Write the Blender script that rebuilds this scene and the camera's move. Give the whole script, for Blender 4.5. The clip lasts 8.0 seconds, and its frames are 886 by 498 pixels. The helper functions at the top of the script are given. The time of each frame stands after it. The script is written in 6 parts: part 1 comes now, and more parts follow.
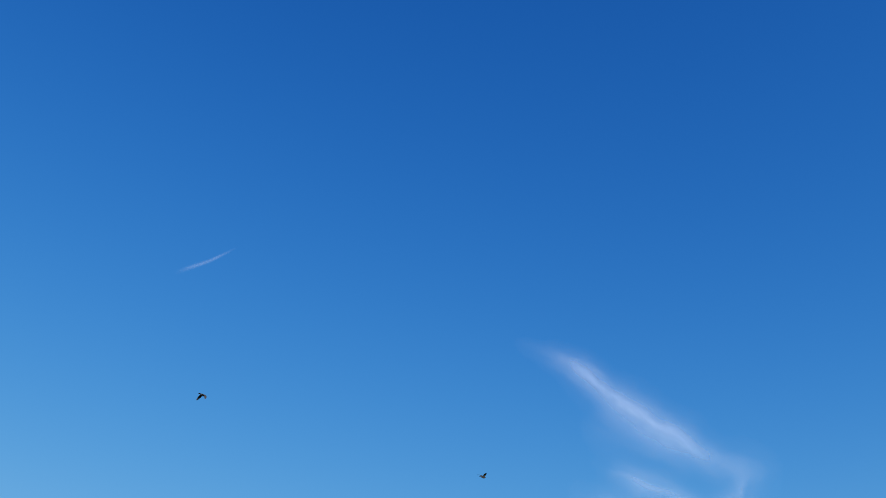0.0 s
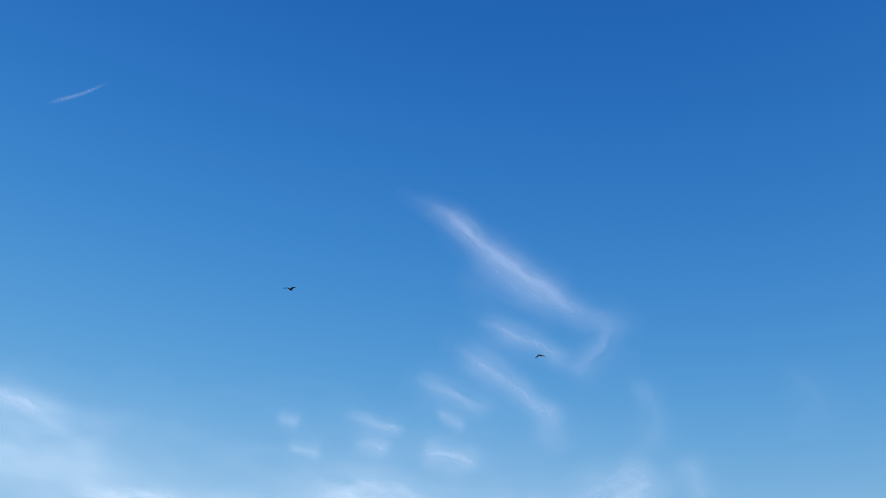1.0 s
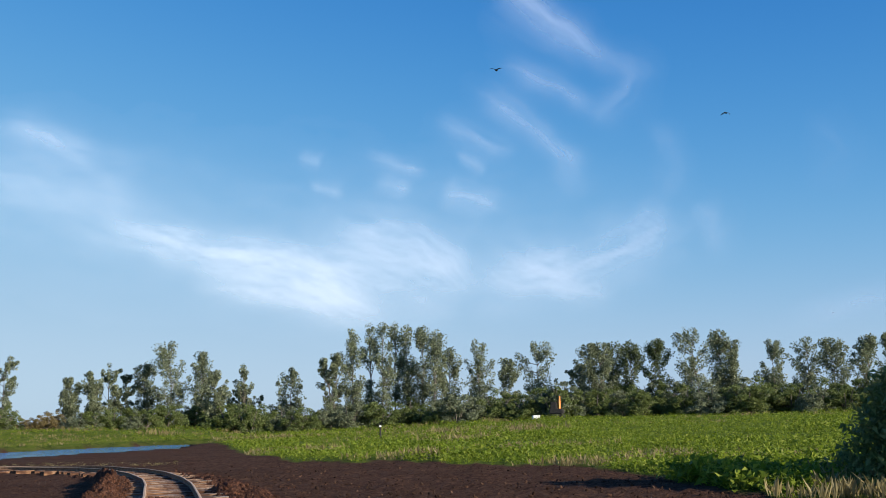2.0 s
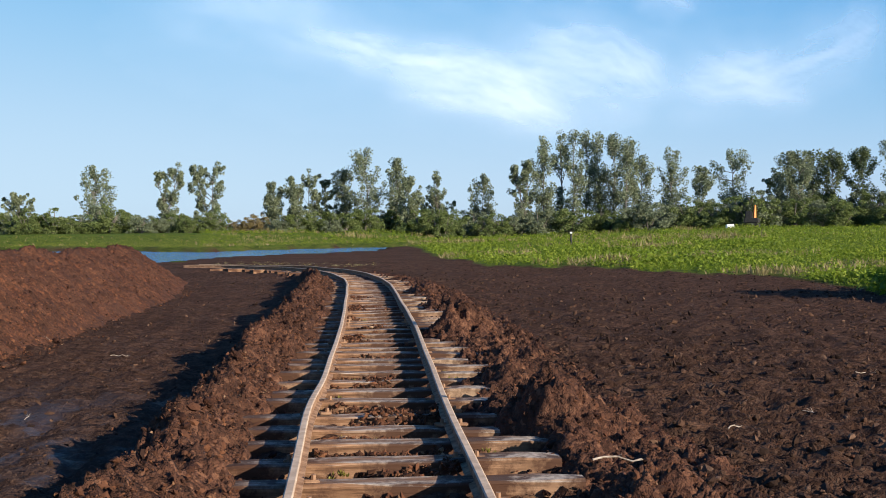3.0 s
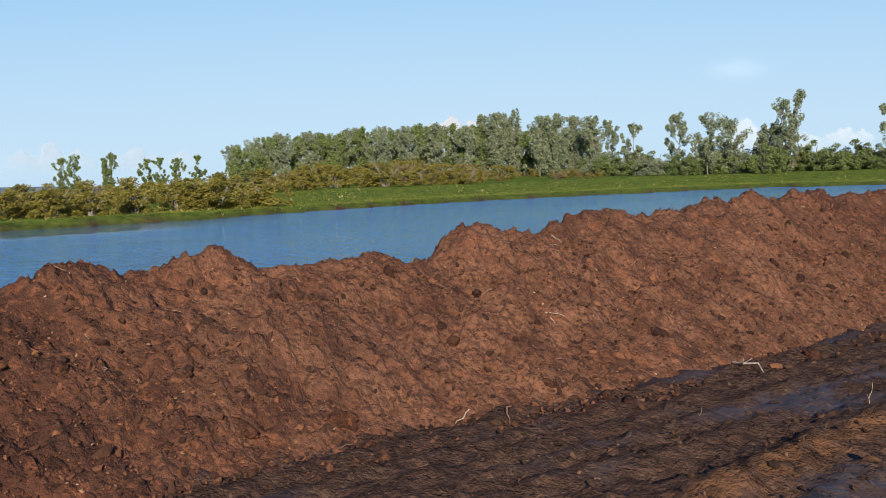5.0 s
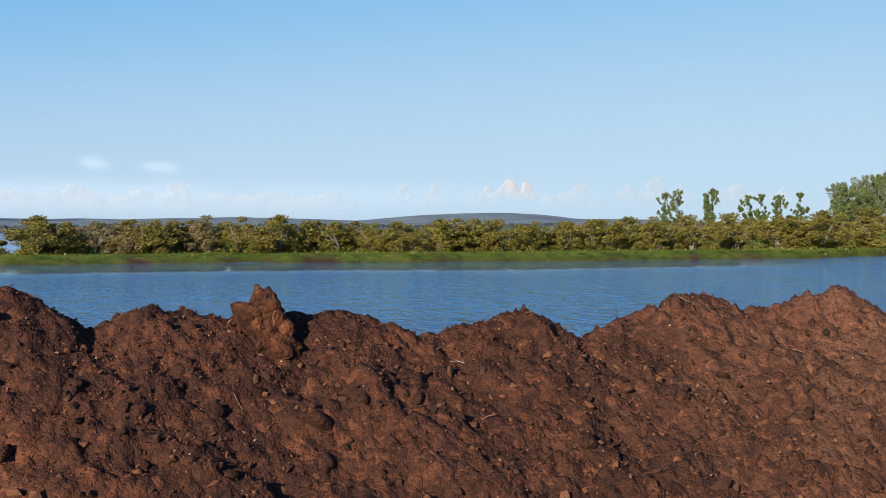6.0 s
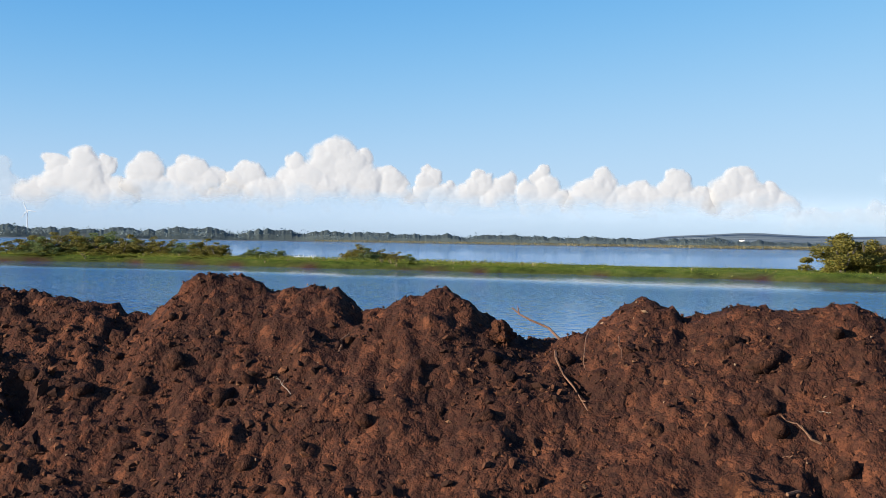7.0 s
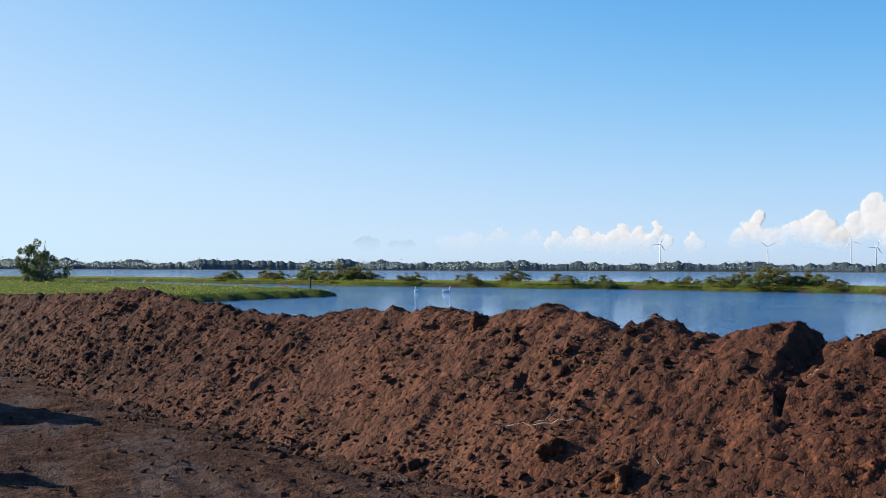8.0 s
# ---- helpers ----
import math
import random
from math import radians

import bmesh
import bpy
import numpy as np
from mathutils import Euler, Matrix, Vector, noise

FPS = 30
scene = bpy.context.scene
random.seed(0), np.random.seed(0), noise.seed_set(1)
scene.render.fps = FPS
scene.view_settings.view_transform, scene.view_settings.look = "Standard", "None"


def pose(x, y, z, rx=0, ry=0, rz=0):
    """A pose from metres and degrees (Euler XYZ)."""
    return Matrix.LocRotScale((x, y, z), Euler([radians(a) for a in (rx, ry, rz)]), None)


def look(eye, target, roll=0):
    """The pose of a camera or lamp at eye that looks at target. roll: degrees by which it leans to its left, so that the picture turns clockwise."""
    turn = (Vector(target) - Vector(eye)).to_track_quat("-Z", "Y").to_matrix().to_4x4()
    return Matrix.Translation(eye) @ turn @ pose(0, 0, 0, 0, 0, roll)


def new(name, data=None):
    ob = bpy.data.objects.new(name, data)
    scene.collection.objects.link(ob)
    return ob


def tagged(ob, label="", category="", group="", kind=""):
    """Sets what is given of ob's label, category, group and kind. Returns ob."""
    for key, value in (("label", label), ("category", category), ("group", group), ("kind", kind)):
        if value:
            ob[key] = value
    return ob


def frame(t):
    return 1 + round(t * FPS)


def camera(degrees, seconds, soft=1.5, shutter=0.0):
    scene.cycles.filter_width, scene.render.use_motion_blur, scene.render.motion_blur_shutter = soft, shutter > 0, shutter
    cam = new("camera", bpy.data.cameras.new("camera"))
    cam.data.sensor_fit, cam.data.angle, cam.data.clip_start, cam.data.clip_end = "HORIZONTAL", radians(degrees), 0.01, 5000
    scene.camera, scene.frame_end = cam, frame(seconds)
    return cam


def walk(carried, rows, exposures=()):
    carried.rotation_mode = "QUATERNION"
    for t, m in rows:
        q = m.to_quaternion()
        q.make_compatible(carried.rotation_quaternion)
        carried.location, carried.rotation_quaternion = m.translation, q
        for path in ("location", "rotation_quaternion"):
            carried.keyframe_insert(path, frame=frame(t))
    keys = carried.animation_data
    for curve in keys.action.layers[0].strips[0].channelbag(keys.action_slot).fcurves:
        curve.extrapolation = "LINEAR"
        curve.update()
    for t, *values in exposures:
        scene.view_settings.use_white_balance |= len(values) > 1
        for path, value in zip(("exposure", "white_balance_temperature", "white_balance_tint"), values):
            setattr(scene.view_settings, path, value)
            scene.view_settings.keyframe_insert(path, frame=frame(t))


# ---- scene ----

# the camera: someone stands on the track and turns to the left, the phone held a forearm's length from the body
cam = camera(42.3, 8.0, soft=0.9)
EYE, ARM = 1.52, 0.33


def held(yaw, pitch, roll):
    a = radians(yaw)
    return pose(-ARM * math.sin(a), ARM * math.cos(a), EYE, 90 + pitch, 0, yaw) @ pose(0, 0, 0, 0, 0, roll)


# seconds, yaw to the left of +y, pitch, roll
PATH = [
    (0, -1.84, 29.06, -2.57), (0.5, -5.14, 26.8, -2.99), (1, -8.08, 21.25, -2.6), (1.5, -7.69, 14.66, -2.37),
    (1.7, -7.47, 12.11, -1.97), (2.8, 0.28, 0.4, -0.32), (3, 3.09, -1.04, -0.42), (3.5, 10.02, -3.37, -0.82),
    (4, 21.69, -4.65, -1.88), (4.4, 32.44, -4.61, -2.4), (4.5, 34.48, -4.56, -2.66), (4.7, 40.53, -4.23, -2.62),
    (5.8, 72.8, -1.22, -0.21), (6, 79.05, -1.03, -0.06), (6.2, 85.64, -0.91, 0.27), (6.5, 95.26, -0.81, 0.63),
    (6.7, 103.56, -0.76, 0.47), (7, 117.64, -0.4, 0.82), (7.3, 130.22, -0.09, 1.1), (7.5, 140.43, 0.19, 0.7),
    (7.8, 156.25, 0.67, 0.14), (8, 165.03, 0.99, 0.24)]
walk(cam, [(t, held(y, p, r)) for t, y, p, r in PATH], exposures=[(0, 0.6), (1.0, 0.55), (1.7, 0.55), (2.8, 0.75), (3.5, 0.85), (4.5, 0.82), (6.0, 0.68), (7.0, 0.8), (8, 0.9)])

# ---------------------------------------------------------------- light
SUN_AZ, SUN_EL = 233.0, 18.5      # degrees to the left of +y, degrees up
sun_way = Vector((-math.sin(radians(SUN_AZ)) * math.cos(radians(SUN_EL)), math.cos(radians(SUN_AZ)) * math.cos(radians(SUN_EL)), math.sin(radians(SUN_EL))))
world = bpy.data.worlds.new("sky")
scene.world = world
world.use_nodes = True
wn = world.node_tree.nodes
sky = wn.new("ShaderNodeTexSky")
sky.sky_type, sky.sun_disc = "NISHITA", False
sky.sun_elevation, sky.sun_rotation = radians(SUN_EL), radians(360 - SUN_AZ)
sky.altitude, sky.air_density, sky.dust_density, sky.ozone_density = 60, 0.6, 0.5, 4.0
wn["Background"].inputs["Strength"].default_value = 0.1
# the deep blue of a washed autumn sky: each channel's depth, gain and brightest value
split, joined = wn.new("ShaderNodeSeparateColor"), wn.new("ShaderNodeCombineColor")
world.node_tree.links.new(sky.outputs["Color"], split.inputs["Color"])


def sky_math(op, a, b):
    n = wn.new("ShaderNodeMath")
    n.operation = op
    for socket, v in zip(n.inputs, (a, b)):
        if isinstance(v, bpy.types.NodeSocket):
            world.node_tree.links.new(v, socket)
        else:
            socket.default_value = v
    return n.outputs[0]


for channel, (depth, gain, most) in enumerate(((2.6, 1.40, 3.5), (1.8, 1.62, 4.95), (1.8, 2.2, 5.8))):
    deep = sky_math("MULTIPLY", sky_math("POWER", split.outputs[channel], depth), gain)
    world.node_tree.links.new(sky_math("DIVIDE", deep, sky_math("ADD", sky_math("DIVIDE", deep, most), 1.0)), joined.inputs[channel])
world.node_tree.links.new(joined.outputs["Color"], wn["Background"].inputs["Color"])
sun = new("sun", bpy.data.lights.new("sun", "SUN"))
sun.data.energy, sun.data.angle, sun.data.color = 5.0, radians(0.53), (1.0, 0.90, 0.76)
sun.matrix_world = look(sun_way * 100, (0, 0, 0))


# ---------------------------------------------------------------- numeric helpers
TABLE = np.random.RandomState(7).rand(256, 256)


def vnoise(x, y):
    xi, yi = np.floor(x).astype(int), np.floor(y).astype(int)
    fx, fy = x - xi, y - yi
    fx, fy = fx * fx * (3 - 2 * fx), fy * fy * (3 - 2 * fy)
    a, b = TABLE[xi % 256, yi % 256], TABLE[(xi + 1) % 256, yi % 256]
    c, d = TABLE[xi % 256, (yi + 1) % 256], TABLE[(xi + 1) % 256, (yi + 1) % 256]
    return (a * (1 - fx) + b * fx) * (1 - fy) + (c * (1 - fx) + d * fx) * fy - 0.5


def fbm(x, y, octaves=4, gain=0.5):
    total, size = np.zeros_like(x, dtype=float), 1.0
    for k in range(octaves):
        total = total + size * vnoise(x * 2 ** k + 17.3 * k, y * 2 ** k + 5.1 * k)
        size *= gain
    return total


def lumps(x, y):
    """Rounded clods with sharp hollows between, about one unit across, 0 to 1."""
    return 1 - np.abs(2 * fbm(x, y, 3, 0.5)).clip(0, 1)


def smoothstep(a, b, x):
    t = np.clip((x - a) / (b - a), 0, 1)
    return t * t * (3 - 2 * t)


def table(x, *pairs):
    return np.interp(x, [p[0] for p in pairs], [p[1] for p in pairs])


def place(az, r, z=0.0):
    """A place from degrees to the left of +y and metres from where the camera turns."""
    return Vector((-math.sin(radians(az)) * r, math.cos(radians(az)) * r, z))


def mesh_from(name, verts, faces, material, smooth=True):
    me = bpy.data.meshes.new(name)
    verts, faces = np.asarray(verts, np.float32), np.asarray(faces, np.int32)
    n, k = faces.shape
    me.vertices.add(len(verts))
    me.vertices.foreach_set("co", verts.ravel())
    me.loops.add(n * k)
    me.loops.foreach_set("vertex_index", faces.ravel())
    me.polygons.add(n)
    me.polygons.foreach_set("loop_start", np.arange(0, n * k, k, dtype=np.int32))
    me.polygons.foreach_set("use_smooth", np.full(n, smooth))
    me.update(calc_edges=True)
    if material:
        me.materials.append(material)
    return me


def grid_faces(rows, cols, wrap=False):
    i = np.arange(rows * cols).reshape(rows, cols)
    if wrap:
        i = np.c_[i, i[:, :1]]
    return np.stack([i[:-1, :-1], i[:-1, 1:], i[1:, 1:], i[1:, :-1]], -1).reshape(-1, 4)


def spread(name, me, values):
    """A number for each vertex, read by the material."""
    at = me.attributes.new(name, "FLOAT", "POINT")
    at.data.foreach_set("value", np.asarray(values, np.float32).ravel())


def part(name, bm, material, parent, label=""):
    me = bpy.data.meshes.new(name)
    bm.to_mesh(me)
    bm.free()
    me.materials.append(material)
    ob = new(name, me)
    ob.parent = parent
    return tagged(ob, label)


def part_of(name, me, parent, label=""):
    ob = new(name, me)
    ob.parent = parent
    return tagged(ob, label)


def bm_box(bm, x, y, z, dx, dy, dz, m=None, bevel=0.0):
    got = bmesh.ops.create_cube(bm, size=1.0, matrix=(m or Matrix()) @ Matrix.LocRotScale((x, y, z), None, (dx, dy, dz)))
    if bevel:
        edges = list({e for v in got["verts"] for e in v.link_edges})
        bmesh.ops.bevel(bm, geom=edges, offset=bevel, segments=2, affect="EDGES")
    return got


def bm_tube(bm, points, radii, sides=6):
    """A tapered tube through points."""
    rings = []
    for k, (p, r) in enumerate(zip(points, radii)):
        ahead = Vector(points[min(k + 1, len(points) - 1)]) - Vector(points[max(k - 1, 0)])
        q = ahead.to_track_quat("Z", "Y")
        rings.append([bm.verts.new(Vector(p) + q @ Vector((r * math.cos(2 * math.pi * j / sides), r * math.sin(2 * math.pi * j / sides), 0))) for j in range(sides)])
    for a, b in zip(rings, rings[1:]):
        for j in range(sides):
            bm.faces.new((a[j], a[(j + 1) % sides], b[(j + 1) % sides], b[j]))
    bm.faces.new(rings[0][::-1])
    bm.faces.new(rings[-1])


# ---------------------------------------------------------------- materials
class Mat:
    def __init__(self, name, rough=0.9, spec=0.3, metal=0.0):
        self.m = bpy.data.materials.new(name)
        self.m.use_nodes = True
        self.t = self.m.node_tree
        self.b = self.t.nodes["Principled BSDF"]
        self.b.inputs["Roughness"].default_value = rough
        self.b.inputs["Specular IOR Level"].default_value = spec
        self.b.inputs["Metallic"].default_value = metal
        self.co = self.t.nodes.new("ShaderNodeTexCoord").outputs["Object"]

    def node(self, kind, **inputs):
        n = self.t.nodes.new(kind)
        for k, v in inputs.items():
            self.put(n.inputs[k.replace("_", " ")], v)
        return n

    def put(self, socket, v):
        if isinstance(v, bpy.types.NodeSocket):
            self.t.links.new(v, socket)
        else:
            socket.default_value = v

    def noise(self, scale, detail=4.0, rough=0.55, stretch=None):
        co = self.co
        if stretch:
            n = self.node("ShaderNodeMapping", Vector=co)
            n.inputs["Scale"].default_value = stretch
            co = n.outputs["Vector"]
        return self.node("ShaderNodeTexNoise", Vector=co, Scale=scale, Detail=detail, Roughness=rough).outputs["Fac"]

    def ramp(self, fac, *stops):
        n = self.node("ShaderNodeValToRGB", Fac=fac)
        e = n.color_ramp.elements
        while len(e) < len(stops):
            e.new(0.5)
        for el, (p, c) in zip(e, stops):
            el.position, el.color = p, (*c, 1) if len(c) == 3 else c
        return n.outputs["Color"]

    def mix(self, fac, a, b, blend="MIX"):
        n = self.t.nodes.new("ShaderNodeMix")
        n.data_type, n.blend_type = "RGBA", blend
        self.put(n.inputs[0], fac)
        self.put(n.inputs[6], a if not isinstance(a, tuple) else (*a, 1))
        self.put(n.inputs[7], b if not isinstance(b, tuple) else (*b, 1))
        return n.outputs[2]

    def math(self, op, a, b=0.0):
        n = self.t.nodes.new("ShaderNodeMath")
        n.operation = op
        self.put(n.inputs[0], a)
        self.put(n.inputs[1], b)
        return n.outputs[0]

    def attr(self, name):
        n = self.t.nodes.new("ShaderNodeAttribute")
        n.attribute_name = name
        return n.outputs["Fac"]

    def colour(self, c):
        self.put(self.b.inputs["Base Color"], (*c, 1) if isinstance(c, tuple) else c)
        return self

    def rough(self, v):
        self.put(self.b.inputs["Roughness"], v)
        return self

    def bump(self, height, strength=0.5, distance=0.02):
        n = self.node("ShaderNodeBump", Height=height, Strength=strength, Distance=distance)
        self.put(self.b.inputs["Normal"], n.outputs["Normal"])
        return self


def clod_pattern(a, scale):
    """Cells of clods: a colour number for each, and their rounded height."""
    warp = a.node("ShaderNodeMix")
    warp.data_type = "RGBA"
    warp.inputs[0].default_value = 0.06
    a.put(warp.inputs[6], a.co)
    a.put(warp.inputs[7], a.node("ShaderNodeTexNoise", Vector=a.co, Scale=scale * 0.8, Detail=3.0).outputs["Color"])
    n = a.node("ShaderNodeTexVoronoi", Vector=warp.outputs[2], Scale=scale, Randomness=1.0)
    tone = a.node("ShaderNodeSeparateColor", Color=n.outputs["Color"]).outputs[0]
    return tone, n.outputs["Distance"]


def peat(name, dark, mid, light, fibre, clod=16.0, deep=0.05, drying=False):
    a = Mat(name, rough=0.95, spec=0.12)
    big, fine, grit = a.noise(1.3, 6, 0.62), a.noise(9, 6, 0.66), a.noise(60, 4, 0.7)
    tone, dist = clod_pattern(a, clod)
    tone2, dist2 = clod_pattern(a, clod * 2.7)
    c = a.ramp(a.math("ADD", a.math("MULTIPLY", fine, 0.6), a.math("MULTIPLY", a.math("ADD", tone, tone2), 0.22)), (0.30, dark), (0.54, mid), (0.80, light))
    c = a.mix(a.ramp(big, (0.40, (0, 0, 0)), (0.62, (0.75, 0.75, 0.75))), c, dark)
    c = a.mix(a.ramp(tone, (0.90, (0, 0, 0)), (0.96, (0.5, 0.5, 0.5))), c, light)
    c = a.mix(a.ramp(grit, (0.67, (0, 0, 0)), (0.76, (0.5, 0.5, 0.5))), c, fibre)
    if drying:
        c = a.mix(a.math("MULTIPLY", a.attr("dry"), a.ramp(a.noise(2.3, 5, 0.65), (0.34, (0.1, 0.1, 0.1)), (0.62, (0.75, 0.75, 0.75)))), c, (0.19, 0.088, 0.050))
        c = a.mix(a.ramp(a.noise(26, 6, 0.72), (0.40, (0.75, 0.75, 0.75)), (0.53, (0, 0, 0))), c, (0.050, 0.023, 0.014))
        c = a.mix(a.ramp(a.noise(5, 6, 0.7), (0.56, (0, 0, 0)), (0.68, (0.6, 0.6, 0.6))), c, (0.16, 0.056, 0.026))
    a.colour(c)
    h = a.math("SUBTRACT", a.math("MULTIPLY", fine, 1.3), a.math("ADD", a.math("MULTIPLY", dist, 1.0), a.math("MULTIPLY", dist2, 0.35)))
    a.bump(a.math("ADD", h, a.math("MULTIPLY", grit, 0.14)), 1.0, deep)
    return a.m


def mound_peat():
    return peat("mound_peat", (0.022, 0.010, 0.008), (0.076, 0.029, 0.017), (0.165, 0.059, 0.028), (0.34, 0.18, 0.095), 19.0, 0.02, drying=True)


def ground_material():
    """Bare peat, wet where puddles stand, and grass and moss under the plants."""
    a = Mat("bog_ground", rough=0.9, spec=0.16)
    cover, wet, rust = a.attr("cover"), a.attr("wet"), a.attr("rust")
    fine, grit, big = a.noise(6, 7, 0.68), a.noise(34, 5, 0.7), a.noise(0.35, 4)
    furrow = a.noise(2.4, 5, 0.65, stretch=(1.0, 3.4, 1))
    peat_c = a.ramp(fine, (0.30, (0.013, 0.007, 0.005)), (0.50, (0.068, 0.036, 0.024)), (0.70, (0.165, 0.088, 0.055)))
    peat_c = a.mix(a.ramp(furrow, (0.48, (0, 0, 0)), (0.62, (0.7, 0.7, 0.7))), peat_c, (0.070, 0.036, 0.022))
    peat_c = a.mix(a.ramp(big, (0.45, (0, 0, 0)), (0.62, (0.4, 0.4, 0.4))), peat_c, (0.030, 0.017, 0.012))
    peat_c = a.mix(a.ramp(grit, (0.70, (0, 0, 0)), (0.77, (0.6, 0.6, 0.6))), peat_c, (0.22, 0.15, 0.10))
    peat_c = a.mix(a.math("MULTIPLY", rust, a.ramp(fine, (0.38, (0.2, 0.2, 0.2)), (0.6, (1, 1, 1)))), peat_c, (0.20, 0.088, 0.035))
    grass_c = a.ramp(a.noise(1.2, 6, 0.7), (0.34, (0.035, 0.055, 0.010)), (0.50, (0.085, 0.125, 0.018)), (0.68, (0.15, 0.16, 0.035)))
    # far land and hills: distance haze put into pale, bluish base colours
    far_haze_c = a.ramp(a.noise(0.012, 5, 0.6), (0.40, (0.13, 0.16, 0.18)), (0.54, (0.18, 0.215, 0.225)), (0.66, (0.23, 0.25, 0.235)))
    grass_c = a.mix(a.attr("far"), grass_c, far_haze_c)
    pools = a.ramp(a.noise(0.9, 4, 0.55, stretch=(1.6, 0.7, 1)), (0.50, (0, 0, 0)), (0.60, (1.0, 1.0, 1.0)))
    sheen = a.math("MULTIPLY", wet, pools)
    pud = a.math("MULTIPLY", wet, a.math("ADD", a.math("MULTIPLY", pools, 0.7), 0.3))
    peat_c = a.mix(pud, peat_c, (0.052, 0.034, 0.028))
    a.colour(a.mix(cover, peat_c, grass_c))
    a.rough(a.math("SUBTRACT", 0.95, a.math("MULTIPLY", sheen, 0.55)))
    a.put(a.b.inputs["Specular IOR Level"], a.math("ADD", a.math("MULTIPLY", sheen, 0.07), 0.03))
    h = a.math("ADD", a.math("MULTIPLY", fine, 1.6), a.math("MULTIPLY", furrow, 1.4))
    h = a.math("MULTIPLY", a.math("ADD", h, grit), a.math("SUBTRACT", 1.0, a.math("MULTIPLY", pud, 0.85)))
    tone, dist = clod_pattern(a, 15.0)
    tone2, dist2 = clod_pattern(a, 42.0)
    h = a.math("SUBTRACT", h, a.math("MULTIPLY", a.math("ADD", dist, a.math("MULTIPLY", dist2, 0.6)), a.math("SUBTRACT", 1.3, pud)))
    a.bump(h, 1.0, 0.022)
    peat_c = a.mix(a.ramp(tone2, (0.80, (0, 0, 0)), (0.92, (0.75, 0.75, 0.75))), peat_c, (0.11, 0.066, 0.045))
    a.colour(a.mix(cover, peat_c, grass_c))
    return a.m


def water_material():
    """Wind ripples over blue water, lying calm under the lee of the far bank."""
    a = Mat("lake_water", rough=0.04, spec=0.5)
    a.colour((0.042, 0.165, 0.37))
    a.b.inputs["IOR"].default_value = 1.333
    gust = a.ramp(a.noise(0.05, 3, 0.5), (0.36, (0.55, 0.55, 0.55)), (0.62, (1, 1, 1)))
    h = a.math("ADD", a.math("MULTIPLY", a.noise(0.8, 2, 0.5), 0.6), a.noise(3.3, 2, 0.5, stretch=(1, 0.75, 1)))
    a.bump(a.math("MULTIPLY", h, a.math("MULTIPLY", gust, a.attr("wind"))), 1.0, 0.30)
    return a.m


def leaf(name, dark, mid, light, through_leaf=0.35):
    a = Mat(name, rough=0.6, spec=0.25)
    rnd = a.t.nodes.new("ShaderNodeNewGeometry").outputs["Random Per Island"]
    c = a.ramp(rnd, (0.0, dark), (0.55, mid), (1.0, light))
    c = a.mix(a.ramp(a.noise(0.5, 3), (0.4, (0, 0, 0)), (0.65, (0.6, 0.6, 0.6))), c, mid)
    a.colour(c)
    tr = a.node("ShaderNodeBsdfTranslucent", Color=c)
    mx = a.t.nodes.new("ShaderNodeMixShader")
    mx.inputs[0].default_value = through_leaf
    a.t.links.new(a.b.outputs[0], mx.inputs[1])
    a.t.links.new(tr.outputs[0], mx.inputs[2])
    a.t.links.new(mx.outputs[0], a.t.nodes["Material Output"].inputs["Surface"])
    return a.m


def plain(name, c, c2, scale=8.0, rough=0.7, metal=0.0, bump=0.3, stretch=None, spec=0.25):
    a = Mat(name, rough=rough, metal=metal, spec=spec)
    n = a.noise(scale, 5, 0.6, stretch)
    a.colour(a.ramp(n, (0.35, c), (0.65, c2)))
    a.bump(n, bump, 0.01)
    return a.m


def sleeper_wood():
    a = Mat("weathered_sleeper_wood", rough=0.85, spec=0.2)
    rnd = a.t.nodes.new("ShaderNodeObjectInfo").outputs["Random"]
    grain, stain = a.noise(5, 6, 0.7, stretch=(0.5, 9, 9)), a.noise(2.0, 5, 0.6)
    c = a.ramp(grain, (0.30, (0.055, 0.027, 0.015)), (0.50, (0.20, 0.105, 0.056)), (0.72, (0.36, 0.21, 0.125)))
    c = a.mix(a.math("MULTIPLY", rnd, a.ramp(stain, (0.45, (0, 0, 0)), (0.6, (1, 1, 1)))), c, (0.34, 0.235, 0.155))
    up = a.node("ShaderNodeSeparateXYZ", Vector=a.t.nodes.new("ShaderNodeNewGeometry").outputs["Normal"]).outputs["Z"]
    worn = a.math("MULTIPLY", a.ramp(up, (0.6, (0, 0, 0)), (0.9, (1, 1, 1))), a.ramp(a.noise(1.6, 5, 0.65, stretch=(1, 3, 1)), (0.42, (0, 0, 0)), (0.56, (0.9, 0.9, 0.9))))
    c = a.mix(worn, c, (0.50, 0.41, 0.32))
    c = a.mix(a.ramp(a.noise(3.1, 6, 0.72), (0.44, (0, 0, 0)), (0.56, (0.92, 0.92, 0.92))), c, (0.060, 0.027, 0.016))
    a.colour(c)
    a.bump(grain, 0.8, 0.012)
    return a.m


